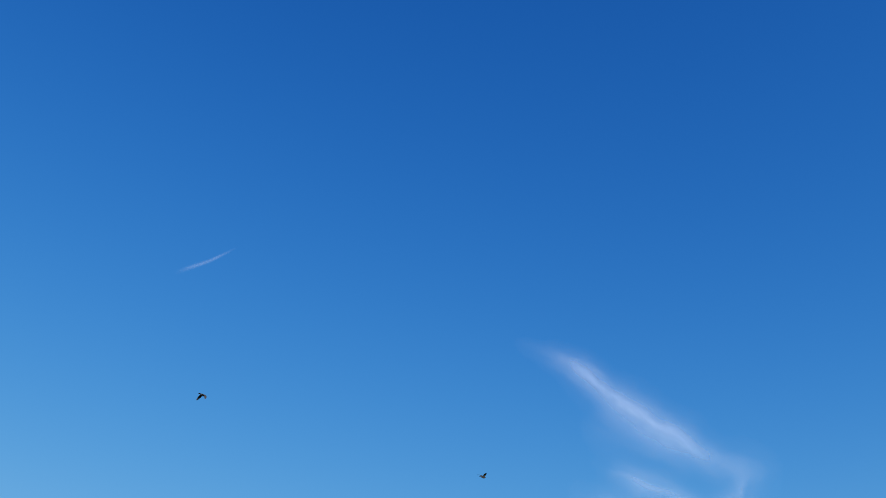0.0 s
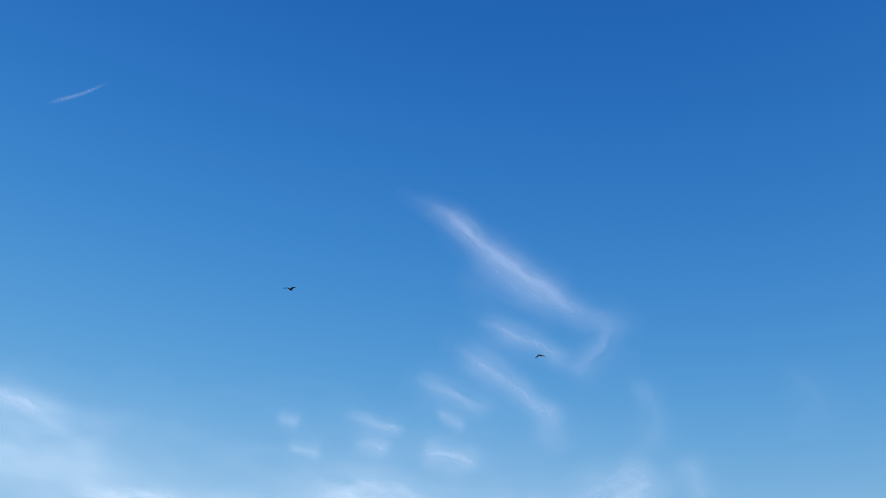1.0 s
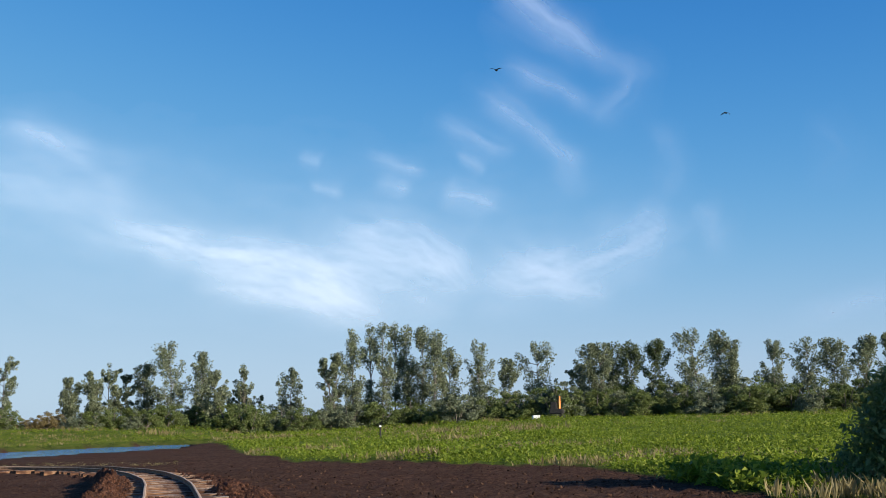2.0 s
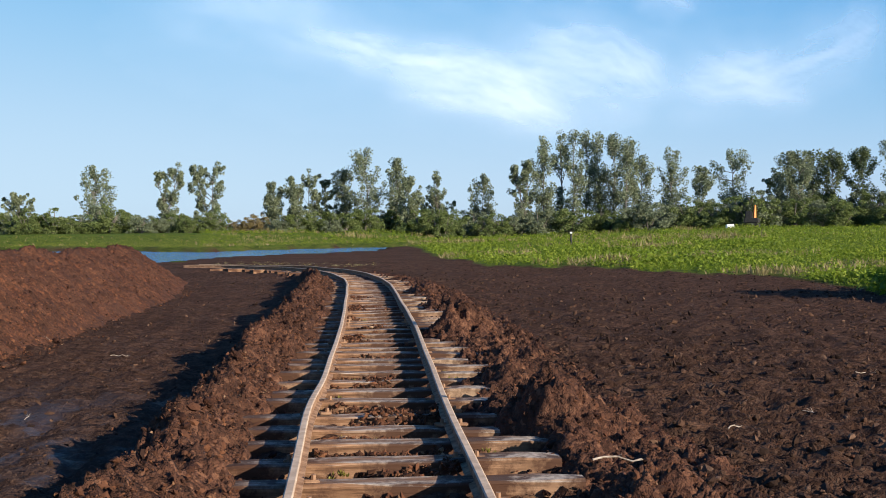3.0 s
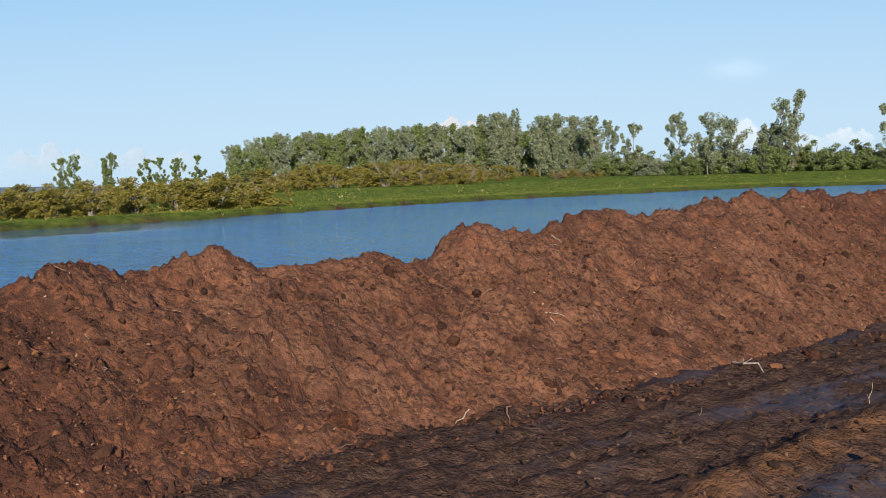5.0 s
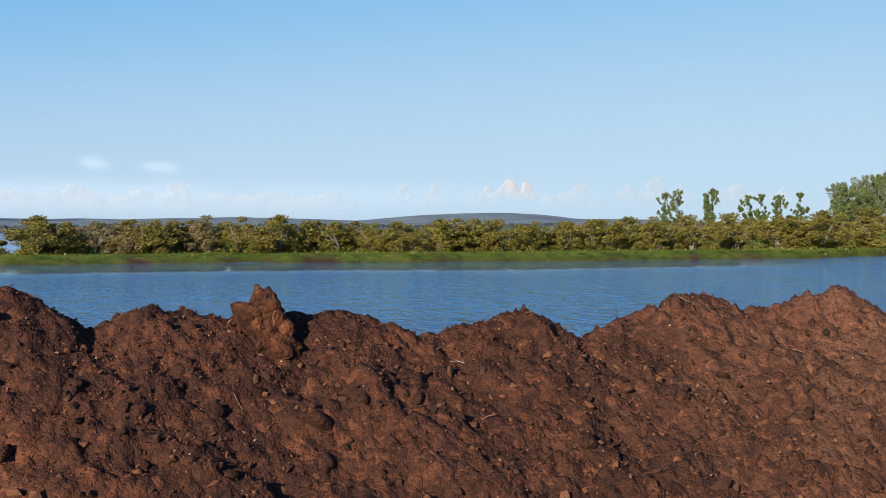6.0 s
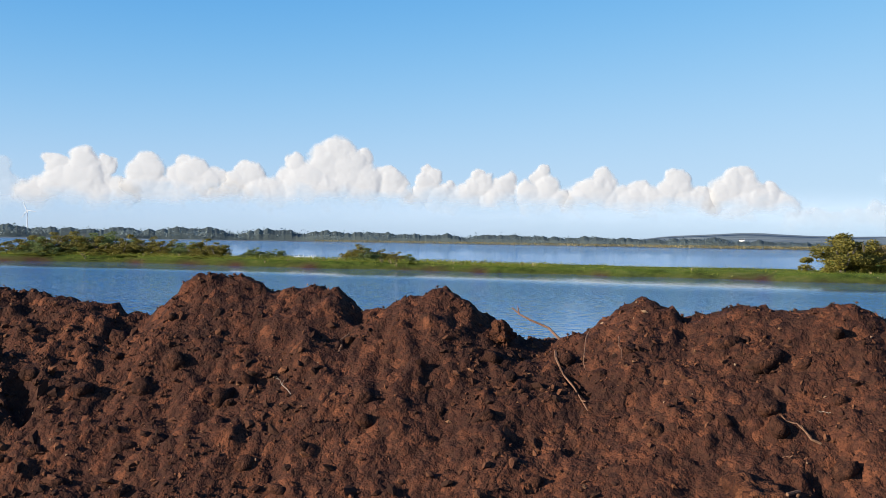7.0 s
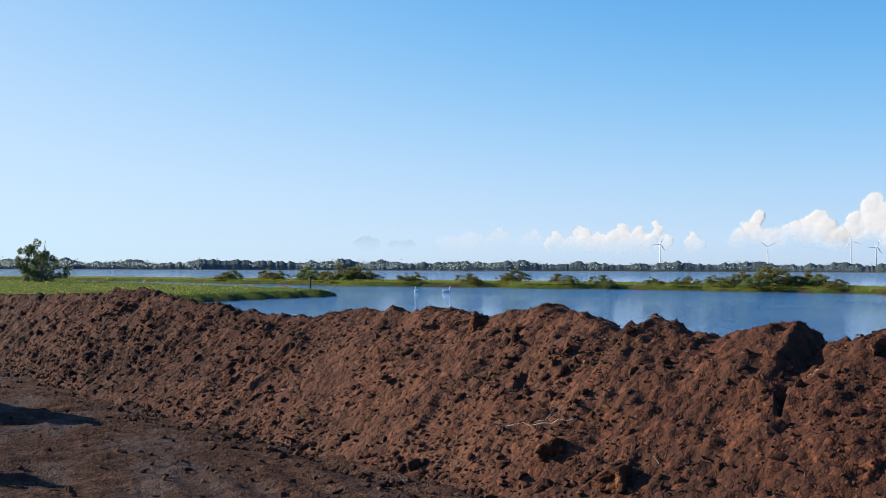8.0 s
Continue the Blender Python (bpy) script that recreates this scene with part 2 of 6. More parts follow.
def cloud_material(name, dense):
    """White cloud, thin at its rim and towards its foot where it melts into the air."""
    a = Mat(name, rough=1.0, spec=0.0)
    d = a.node("ShaderNodeBsdfDiffuse", Color=(0.415, 0.413, 0.41, 1))
    tl = a.node("ShaderNodeBsdfTranslucent", Color=(0.20, 0.198, 0.195, 1))
    body = a.t.nodes.new("ShaderNodeAddShader")
    a.t.links.new(d.outputs[0], body.inputs[0])
    a.t.links.new(tl.outputs[0], body.inputs[1])
    thin = a.t.nodes.new("ShaderNodeBsdfTransparent")
    mx = a.t.nodes.new("ShaderNodeMixShader")
    shred = a.math("MULTIPLY", a.math("SUBTRACT", a.noise(0.03, 5, 0.65), 0.5), 0.5)
    a.put(mx.inputs[0], a.ramp(a.math("ADD", a.attr("veil"), a.math("MULTIPLY", shred, a.math("SUBTRACT", 1.1, a.attr("veil")))), (0.08, (0, 0, 0)), (0.92, (dense, dense, dense))))
    a.t.links.new(thin.outputs[0], mx.inputs[1])
    a.t.links.new(body.outputs[0], mx.inputs[2])
    a.t.links.new(mx.outputs[0], a.t.nodes["Material Output"].inputs["Surface"])
    return a.m


def veil_material():
    """The thin sunlit ice of high cloud."""
    a = Mat("ice_veil", rough=1.0, spec=0.0)
    d = a.node("ShaderNodeBsdfDiffuse", Color=(0.88, 0.88, 0.9, 1))
    tl = a.node("ShaderNodeBsdfTranslucent", Color=(0.88, 0.88, 0.9, 1))
    add = a.t.nodes.new("ShaderNodeAddShader")
    a.t.links.new(d.outputs[0], add.inputs[0])
    a.t.links.new(tl.outputs[0], add.inputs[1])
    mx = a.t.nodes.new("ShaderNodeMixShader")
    a.put(mx.inputs[0], a.attr("veil"))
    a.t.links.new(a.t.nodes.new("ShaderNodeBsdfTransparent").outputs[0], mx.inputs[1])
    a.t.links.new(add.outputs[0], mx.inputs[2])
    a.t.links.new(mx.outputs[0], a.t.nodes["Material Output"].inputs["Surface"])
    return a.m


def cirrus_material():
    """Ice cloud drawn out by the wind: a thin veil, lit by the sun, in combed fibres."""
    a = Mat("cirrus", rough=1.0, spec=0.0)
    uv = a.t.nodes.new("ShaderNodeUVMap").outputs["UV"]
    body = a.attr("veil")
    fib = a.node("ShaderNodeMapping", Vector=uv)
    fib.inputs["Scale"].default_value = (0.7, 3.6, 1)
    fibres = a.node("ShaderNodeTexNoise", Vector=fib.outputs["Vector"], Scale=1.0, Detail=6.0, Roughness=0.6, Distortion=0.7).outputs["Fac"]
    soft = a.noise(0.0022, 4, 0.55)
    alpha = a.math("MULTIPLY", body, a.ramp(a.math("ADD", a.math("MULTIPLY", fibres, 0.6), a.math("MULTIPLY", soft, 0.4)), (0.14, (0.0, 0.0, 0.0)), (0.86, (1, 1, 1))))
    d = a.node("ShaderNodeBsdfDiffuse", Color=(0.95, 0.95, 0.96, 1))
    tl = a.node("ShaderNodeBsdfTranslucent", Color=(0.95, 0.95, 0.96, 1))
    add = a.t.nodes.new("ShaderNodeAddShader")
    thin = a.t.nodes.new("ShaderNodeBsdfTransparent")
    mx = a.t.nodes.new("ShaderNodeMixShader")
    a.t.links.new(d.outputs[0], add.inputs[0])
    a.t.links.new(tl.outputs[0], add.inputs[1])
    a.put(mx.inputs[0], alpha)
    a.t.links.new(thin.outputs[0], mx.inputs[1])
    a.t.links.new(add.outputs[0], mx.inputs[2])
    a.t.links.new(mx.outputs[0], a.t.nodes["Material Output"].inputs["Surface"])
    return a.m


M_GROUND, M_MOUND, M_WATER = ground_material(), mound_peat(), water_material()
M_BERM = peat("berm_peat", (0.034, 0.017, 0.012), (0.115, 0.050, 0.030), (0.22, 0.105, 0.060), (0.42, 0.30, 0.19), 22.0, 0.03)
M_CLOD = peat("clod_peat", (0.020, 0.010, 0.008), (0.066, 0.027, 0.016), (0.13, 0.053, 0.028), (0.28, 0.15, 0.085), 30.0, 0.02)
M_TURF = peat("turf_peat", (0.026, 0.011, 0.008), (0.095, 0.036, 0.018), (0.18, 0.070, 0.032), (0.36, 0.21, 0.11), 18.0, 0.03)


def crumb(name, *stops):
    """Peat crumbs, each of its own tone."""
    a = Mat(name, rough=0.95, spec=0.1)
    rnd = a.t.nodes.new("ShaderNodeNewGeometry").outputs["Random Per Island"]
    n = a.noise(60, 4, 0.7)
    a.colour(a.mix(a.math("MULTIPLY", n, 0.5), a.ramp(rnd, *stops), (0.04, 0.02, 0.013)))
    a.bump(n, 0.8, 0.01)
    return a.m


M_CRUMB = crumb("peat_crumb", (0.0, (0.022, 0.012, 0.009)), (0.35, (0.075, 0.033, 0.019)), (0.68, (0.125, 0.050, 0.026)), (0.92, (0.18, 0.075, 0.037)), (0.98, (0.24, 0.125, 0.065)), (1.0, (0.38, 0.25, 0.155)))
M_DARKCRUMB = crumb("dark_peat_crumb", (0.0, (0.024, 0.013, 0.010)), (0.5, (0.065, 0.029, 0.018)), (0.85, (0.12, 0.05, 0.027)), (1.0, (0.19, 0.08, 0.04)))
M_FIELDCRUMB = crumb("field_crumb", (0.0, (0.014, 0.009, 0.007)), (0.5, (0.045, 0.026, 0.018)), (0.85, (0.085, 0.045, 0.028)), (1.0, (0.17, 0.10, 0.065)))
M_SLEEPER = sleeper_wood()
M_RAIL = plain("rusty_rail_steel", (0.16, 0.085, 0.050), (0.36, 0.22, 0.135), 14, 0.85, 0.0, 0.25, spec=0.1)
M_RAILTOP = plain("worn_rail_head", (0.40, 0.28, 0.19), (0.58, 0.43, 0.30), 10, 0.75, 0.0, 0.1, (1, 1, 1), spec=0.12)
M_BARK = plain("bark", (0.10, 0.085, 0.07), (0.24, 0.21, 0.18), 5, 0.9, 0, 0.5)
M_STICK = plain("dead_wood", (0.20, 0.15, 0.11), (0.46, 0.38, 0.30), 20, 0.85, 0, 0.4)
M_ROOT = plain("root_wood", (0.10, 0.05, 0.03), (0.22, 0.12, 0.07), 20, 0.9, 0, 0.4)
M_LEAF = leaf("poplar_leaf", (0.10, 0.125, 0.07), (0.20, 0.23, 0.13), (0.34, 0.37, 0.24), 0.4)
M_LEAF2 = leaf("willow_leaf", (0.075, 0.105, 0.03), (0.16, 0.205, 0.06), (0.27, 0.30, 0.12), 0.45)
M_OLIVE = leaf("olive_scrub_leaf", (0.10, 0.088, 0.016), (0.19, 0.162, 0.030), (0.28, 0.232, 0.052), 0.32)
M_RUST = leaf("browning_scrub_leaf", (0.12, 0.092, 0.035), (0.22, 0.17, 0.068), (0.32, 0.25, 0.12), 0.32)
M_PINE = leaf("dark_wood_leaf", (0.06, 0.08, 0.036), (0.12, 0.15, 0.066), (0.20, 0.23, 0.11), 0.4)
M_WEED = leaf("bright_weed_leaf", (0.06, 0.10, 0.008), (0.17, 0.235, 0.016), (0.30, 0.33, 0.045), 0.45)
M_BANK = leaf("bank_grass_leaf", (0.09, 0.115, 0.015), (0.21, 0.235, 0.028), (0.34, 0.325, 0.07), 0.5)
M_STRAW = leaf("dry_grass", (0.16, 0.13, 0.05), (0.30, 0.24, 0.10), (0.42, 0.35, 0.18), 0.4)
# leaf tones of the far shore lifted pale and bluish, with haze painted in
M_FARWOOD = leaf("hazed_far_wood_leaf", (0.20, 0.245, 0.24), (0.245, 0.295, 0.28), (0.29, 0.34, 0.315), 0.75)
M_VEIL = veil_material()
M_CLOUD, M_HAZECLOUD, M_CIRRUS = cloud_material("cumulus", 1.0), cloud_material("hazy_cumulus", 0.36), cirrus_material()

# ---------------------------------------------------------------- plan of the place
# foot of the peat bank on the camera's side, from behind round to the front
FOOT = [(6, -27), (3.2, -21.4), (1.8, -17.9), (0.86, -15.3), (-0.41, -12.0), (-0.98, -10.9), (-1.7, -9.2), (-2.3, -7.7), (-3.2, -5.8), (-4.2, -3.6), (-5.0, -1.2),
        (-5.4, 1.2), (-5.6, 3.0), (-5.75, 4.5), (-5.65, 6.8), (-5.8, 10), (-6.03, 13.7), (-6.31, 16.8), (-6.72, 20.8), (-7.48, 26.1), (-8.6, 31.0), (-9.6, 34.5)]


def resample(points, step, soft):
    p = np.array(points, float)
    d = np.r_[0, np.cumsum(np.hypot(*np.diff(p, axis=0).T))]
    s = np.arange(0, d[-1], step)
    q = np.c_[np.interp(s, d, p[:, 0]), np.interp(s, d, p[:, 1])]
    n = int(soft / step) // 2
    k = np.hanning(2 * n + 1)
    k /= k.sum()
    q = np.pad(q, ((n, n), (0, 0)), mode="reflect", reflect_type="odd")
    q = np.c_[np.convolve(q[:, 0], k, "valid"), np.convolve(q[:, 1], k, "valid")]
    t = np.gradient(q, axis=0)
    t /= np.hypot(*t.T)[:, None]
    return s, q, np.c_[-t[:, 1], t[:, 0]]


BANK_S, BANK_Q, BANK_N = resample(FOOT, 0.05, 2.0)
# middle of the track, from behind the camera to where it swings off to the left
LINE = [(1.5, -5.5), (0.62, -3.2), (0.15, 0.0), (-0.47, 4.95), (-0.66, 6.5), (-0.85, 8.0), (-1.08, 9.95), (-1.33, 12.0), (-1.74, 15.7), (-2.12, 18.8),
        (-2.62, 22.7), (-3.2, 27.0), (-3.75, 30.2), (-4.55, 33.6), (-5.5, 36.6), (-7.2, 39.6), (-10.0, 42.0), (-13.5, 43.2)]
LINE_S, LINE_Q, LINE_N = resample(LINE, 0.05, 1.6)
GAUGE, WATER = 0.985, -0.6


def beside(points, s, q, n, x, y):
    """Distance along and to the left of a line, for many places."""
    along, off = np.full(x.shape, -1.0), np.full(x.shape, 99.0)
    near = np.hypot(x, y) < 75
    px, py = x[near], y[near]
    a, o = np.zeros(px.shape), np.full(px.shape, 99.0)
    best = np.full(px.shape, 1e9)
    for k in range(0, len(s), 12):
        dx, dy = px - q[k, 0], py - q[k, 1]
        d = dx * dx + dy * dy
        hit = d < best
        best[hit], a[hit] = d[hit], s[k]
        o[hit] = (dx * n[k, 0] + dy * n[k, 1])[hit]
    out = np.sqrt(best) > np.abs(o) + 1.0
    o[out] = np.sign(o[out]) * np.sqrt(best)[out]
    along[near], off[near] = a, o
    return along, off


def angle_of(x, y):
    return (np.degrees(np.arctan2(-x, y)) + 90) % 360 - 90


def far_shore(az):
    return table(az, (-90, 150), (3, 131), (6.6, 128), (11, 121), (15, 112), (22, 128), (34, 146), (45.6, 122), (61.5, 83), (75, 72), (99, 70), (108, 73), (125, 86), (143, 107), (159, 123), (170, 138), (180, 175), (195, 230), (270, 230))


def hill_rise(az):
    """Degrees that the far hills rise above the plain."""
    return table(az, (60, 0.35), (72.4, 0.46), (74, 0.66), (76.5, 0.80), (79.7, 0.68), (83.2, 0.42), (85.4, 0.47), (89.2, 0.6), (94.8, 0.48), (99.9, 0.52), (102.4, 0.62), (106.8, 0.42), (110, 0.1))


def land(x, y):
    """Height of the ground, and what covers it: plants, wet, rust, far."""
    r, az = np.hypot(x, y), angle_of(x, y)
    s, u = beside(FOOT, BANK_S, BANK_Q, BANK_N, x, y)
    wob = 1 + 0.05 * fbm(az * 0.35, az * 0 + 3.3, 4)
    rf = far_shore(az) * wob
    near = table(az, (3.0, 150), (4.2, 129), (5.2, 112), (6.7, 89), (11.3, 79), (15.1, 69), (18, 58), (26, 40), (32, 30))
    near = near * (1 + 0.03 * fbm(az * 0.8, az * 0 + 9.1, 3))
    # the near lake: beyond the bank, up to the far shore
    lake = np.minimum(smoothstep(2.4, 3.6, u) + (np.abs(u) > 60) * 1.0, 1.0)
    lake = np.where(az < 32, smoothstep(-1.5, 1.5, r - near), lake)
    lake = np.where((az < 3) | (az > 200), 0, lake)
    lake = lake * smoothstep(1.5, -1.5, r - rf)
    # a low spit of grass
    s1 = table(az, (168, 400), (170.2, 90), (170.6, 85), (177, 71), (183, 65.5), (200, 62), (230, 60))
    s2 = table(az, (168, 0), (170.2, 88), (172, 97), (177, 116), (184, 150), (200, 230), (230, 230))
    spit = smoothstep(-1, 1, r - s1) * smoothstep(1, -1, r - s2)
    lake = np.maximum(lake, ((az > 168) & (az < 230) & (r > 20)) * smoothstep(-1, 1, r - 45) * smoothstep(1, -1, r - rf)) * (1 - spit)
    # the wide lake behind the strip of bank
    back = rf + table(az, (97, 3000), (99.5, 16), (130, 14), (150, 26), (172, 40), (190, 30))
    shore = table(az, (95, 560), (105, 620), (125, 900), (150, 950), (190, 900), (200, 760))
    wide = smoothstep(-1.5, 1.5, r - back) * smoothstep(3, -3, r - shore) * ((az > 97) & (az < 200))
    sunk = np.maximum(lake, wide)
    rise = np.clip((r - 42) * 0.0105, 0, 2.2) * smoothstep(4, -13, az) + smoothstep(2, 34, r - rf) * table(az, (3, 0), (6, 1.0), (20, 1.2), (56, 1.3), (66, 0.35), (98, 0.2), (100, 0)) * (r < 1000) + np.clip((r - 150) * 0.02, 0, 4) * smoothstep(36, 46, az) * smoothstep(66, 58, az)
    ground = rise + 0.12 * fbm(x * 0.03, y * 0.03, 3) * smoothstep(30, 60, r) + np.where(r > 55, -0.12, 0)
    ground = ground + np.where(r > 1400, (58 * hill_rise(az) + 3 * fbm(az * 0.6, az * 0 + 1.7, 3)) * smoothstep(1400, 3300, r) * smoothstep(58, 70, az) * smoothstep(112, 106, az), 0)
    near_peat = smoothstep(70, 45, r)
    lump = 0.03 * lumps(x * 1.9, y * 1.9) ** 2 + 0.05 * lumps(x * 4.3, y * 4.3) ** 3 + 0.05 * lumps(x * 8.7, y * 7.9) ** 3 + 0.05 * fbm(x * 9.5, y * 7.5, 3, 0.6)
    lump = lump * (1 - 0.3 * smoothstep(0, -5, y))
    t, v = beside(LINE, LINE_S, LINE_Q, LINE_N, x, y)
    strip = smoothstep(1.4, 1.8, v) * smoothstep(0.5, -0.1, u) * smoothstep(-15, -9, y)
    flat = np.maximum(strip, smoothstep(0.9, 0.5, np.abs(v)))
    furrow = 0.018 * np.sin(2 * np.pi * (v * 2.3 + 1.6 * fbm(x * 0.5, y * 0.5, 2))) * strip
    ground = ground + near_peat * (lump * (1 - 0.5 * flat) + furrow - 0.03)
    ground = ground + (0.02 + 0.10 * fbm(x * 2.3, y * 2.3 + 60, 4)).clip(-0.04, 0.07) * smoothstep(30, 26, r) * smoothstep(0.9, 0.6, np.abs(v))
    ridge = strip * np.exp(-((v - 3.05 - 0.25 * fbm(x * 0.4, y * 0.4, 2)) / 0.17) ** 2) * smoothstep(9.5, 8.0, y) * smoothstep(2.0, 3.0, y)
    ground = ground + ridge * (0.07 + 0.06 * fbm(x * 7, y * 7, 3))
    z = ground * (1 - sunk) + sunk * -1.5
    # where plants grow
    edge = table(az, (-90, 19), (-40, 17), (-21, 22.3), (-18, 26.5), (-14, 33.5), (-6, 41), (1, 44.5), (3.2, 62), (4.6, 100), (5.6, 112), (6.5, 119), (14, 100), (16, 60), (200, 62), (270, 40)) * (1 + 0.10 * fbm(az * 0.9, az * 0 + 4.4, 4))
    cover = smoothstep(-0.6, 0.8, r - edge) * (1 - sunk)
    cover = np.where((az > 16) & (az < 165) & (r < 60), 0, cover)
    cover = cover * smoothstep(-0.42, -0.2, z)
    return z, cover, strip, ridge, smoothstep(250, 500, r), sunk, u, v


def ground_sheet():
    az = np.radians(np.r_[np.arange(-34, 60, 0.42), np.arange(60, 194, 0.6), np.arange(194, 326, 1.0)])
    r = np.r_[0.01, np.arange(0.1, 2.5, 0.05), np.geomspace(2.5, 4, 30), np.geomspace(4.03, 15, 190), np.geomspace(15.15, 60, 110), np.geomspace(61.8, 4800, 110)]
    x, y = -np.sin(az)[None] * r[:, None], np.cos(az)[None] * r[:, None]
    z, cover, strip, ridge, far, *_ = land(x.ravel(), y.ravel())
    me = mesh_from("ground", np.c_[x.ravel(), y.ravel(), z], grid_faces(len(r), len(az), True), M_GROUND)
    # the second term of this mask darkens the ground from y = -3 back
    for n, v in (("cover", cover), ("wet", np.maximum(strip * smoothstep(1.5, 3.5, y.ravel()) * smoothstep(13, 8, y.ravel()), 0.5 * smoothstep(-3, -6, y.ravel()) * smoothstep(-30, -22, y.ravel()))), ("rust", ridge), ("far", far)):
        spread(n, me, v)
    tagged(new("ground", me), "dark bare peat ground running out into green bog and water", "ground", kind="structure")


def water_sheet():
    az = np.radians(np.arange(0, 360, 1.0))
    r = np.r_[0.5, np.geomspace(6, 260, 90), np.geomspace(280, 1100, 12)]
    x, y = -np.sin(az)[None] * r[:, None], np.cos(az)[None] * r[:, None]
    me = mesh_from("water", np.stack([x, y, np.full(x.shape, WATER)], -1).reshape(-1, 3), grid_faces(len(r), len(az), True), M_WATER)
    near = r[:, None] / far_shore(angle_of(x, y))
    lee = smoothstep(54, 66, angle_of(x, y)) * smoothstep(152, 138, angle_of(x, y)) * smoothstep(0.70, 0.84, near)
    spread("wind", me, np.where(near > 1.03, 0.8 + 0 * x, 1 - 0.97 * lee))
    tagged(new("water", me), "blue rippled water of a flooded bog lake", "lake", kind="structure")


ground_sheet()
water_sheet()

# heights of the bank's uneven crest: metres along it, metres high
CREST = [(0, 0.8), (6.6, 0.95), (11.4, 1.12), (14.4, 0.95), (16.3, 0.93), (17.2, 1.06), (17.6, 1.01), (17.8, 1.09), (18.1, 1), (18.35, 1.12), (18.7, 1.05), (19.15, 1.02), (19.85, 1.22), (20.95, 0.95),
         (21.25, 1.12), (21.6, 1.01), (21.8, 1.01), (22.45, 1.13), (22.6, 0.89), (23, 1.11), (23.4, 1.08), (23.8, 1.18), (24.95, 0.99), (25.15, 1.18), (25.35, 1.26), (25.6, 1.15), (25.9, 1.15), (26.05, 1),
         (26.55, 1.19), (27, 0.9), (27.3, 0.97), (27.6, 1.15), (27.8, 1.02), (28, 1.13), (28.15, 1.13), (28.3, 1.13), (28.55, 1.13), (28.9, 0.91), (29.2, 1.03), (29.5, 0.97), (30.3, 0.97), (30.7, 0.85),
         (31.2, 0.85), (31.4, 0.93), (31.55, 0.87), (31.8, 0.77), (32.1, 0.94), (32.6, 1), (33, 0.89), (33.4, 1.04), (33.6, 1.05), (33.85, 0.87),
         (34.45, 0.86), (34.8, 0.93), (35.15, 0.82), (35.35, 0.97), (35.6, 1.1), (36, 1.07), (36.35, 1.01), (36.6, 0.98), (37.25, 1.12), (37.7, 1.1), (38.4, 1.06), (38.8, 1.08), (39.15, 1.17), (39.45, 1.2),
         (40.05, 1.15), (40.5, 1.06), (41.2, 1.22), (41.6, 1.15), (42.05, 1.08), (42.6, 1.16), (43.25, 1.1), (43.85, 1.16), (44.5, 1.22), (46.1, 1.2), (47.6, 1.06), (48.9, 1.17), (51.5, 1.05), (53.6, 1.1), (55.4, 1.05), (59.4, 1.03), (64.2, 0.95)]



# hollows under torn edges: metres along, metres up the face, half lengths across and along their slant, depth
HOLLOWS = [(23.98, 1.36, 0.09, 0.20, 0.20), (24.52, 0.92, 0.10, 0.14, 0.16), (22.7, 1.02, 0.06, 0.20, 0.16), (24.42, 0.72, 0.06, 0.12, 0.12), (28.43, 0.62, 0.08, 0.16, 0.17), (27.35, 1.20, 0.05, 0.13, 0.12), (20.4, 0.95, 0.06, 0.12, 0.10), (25.9, 0.8, 0.12, 0.06, 0.08)]


SOFT_S = np.arange(0, 66, 0.1)
SOFT_H = np.convolve(np.pad(table(SOFT_S, *CREST), 12, mode="edge"), np.hanning(27)[1:-1] / np.hanning(27).sum(), "valid")


def crest(s):
    rough = smoothstep(33, 36, s) * (0.05 * fbm(s * 1.7, s * 0 + 6, 2) + 0.09 * fbm(s * 4.5, s * 0 + 2, 3))
    return (table(s, *CREST) * 1.01 + 0.05 + rough) * smoothstep(64.4, 62.0, s)


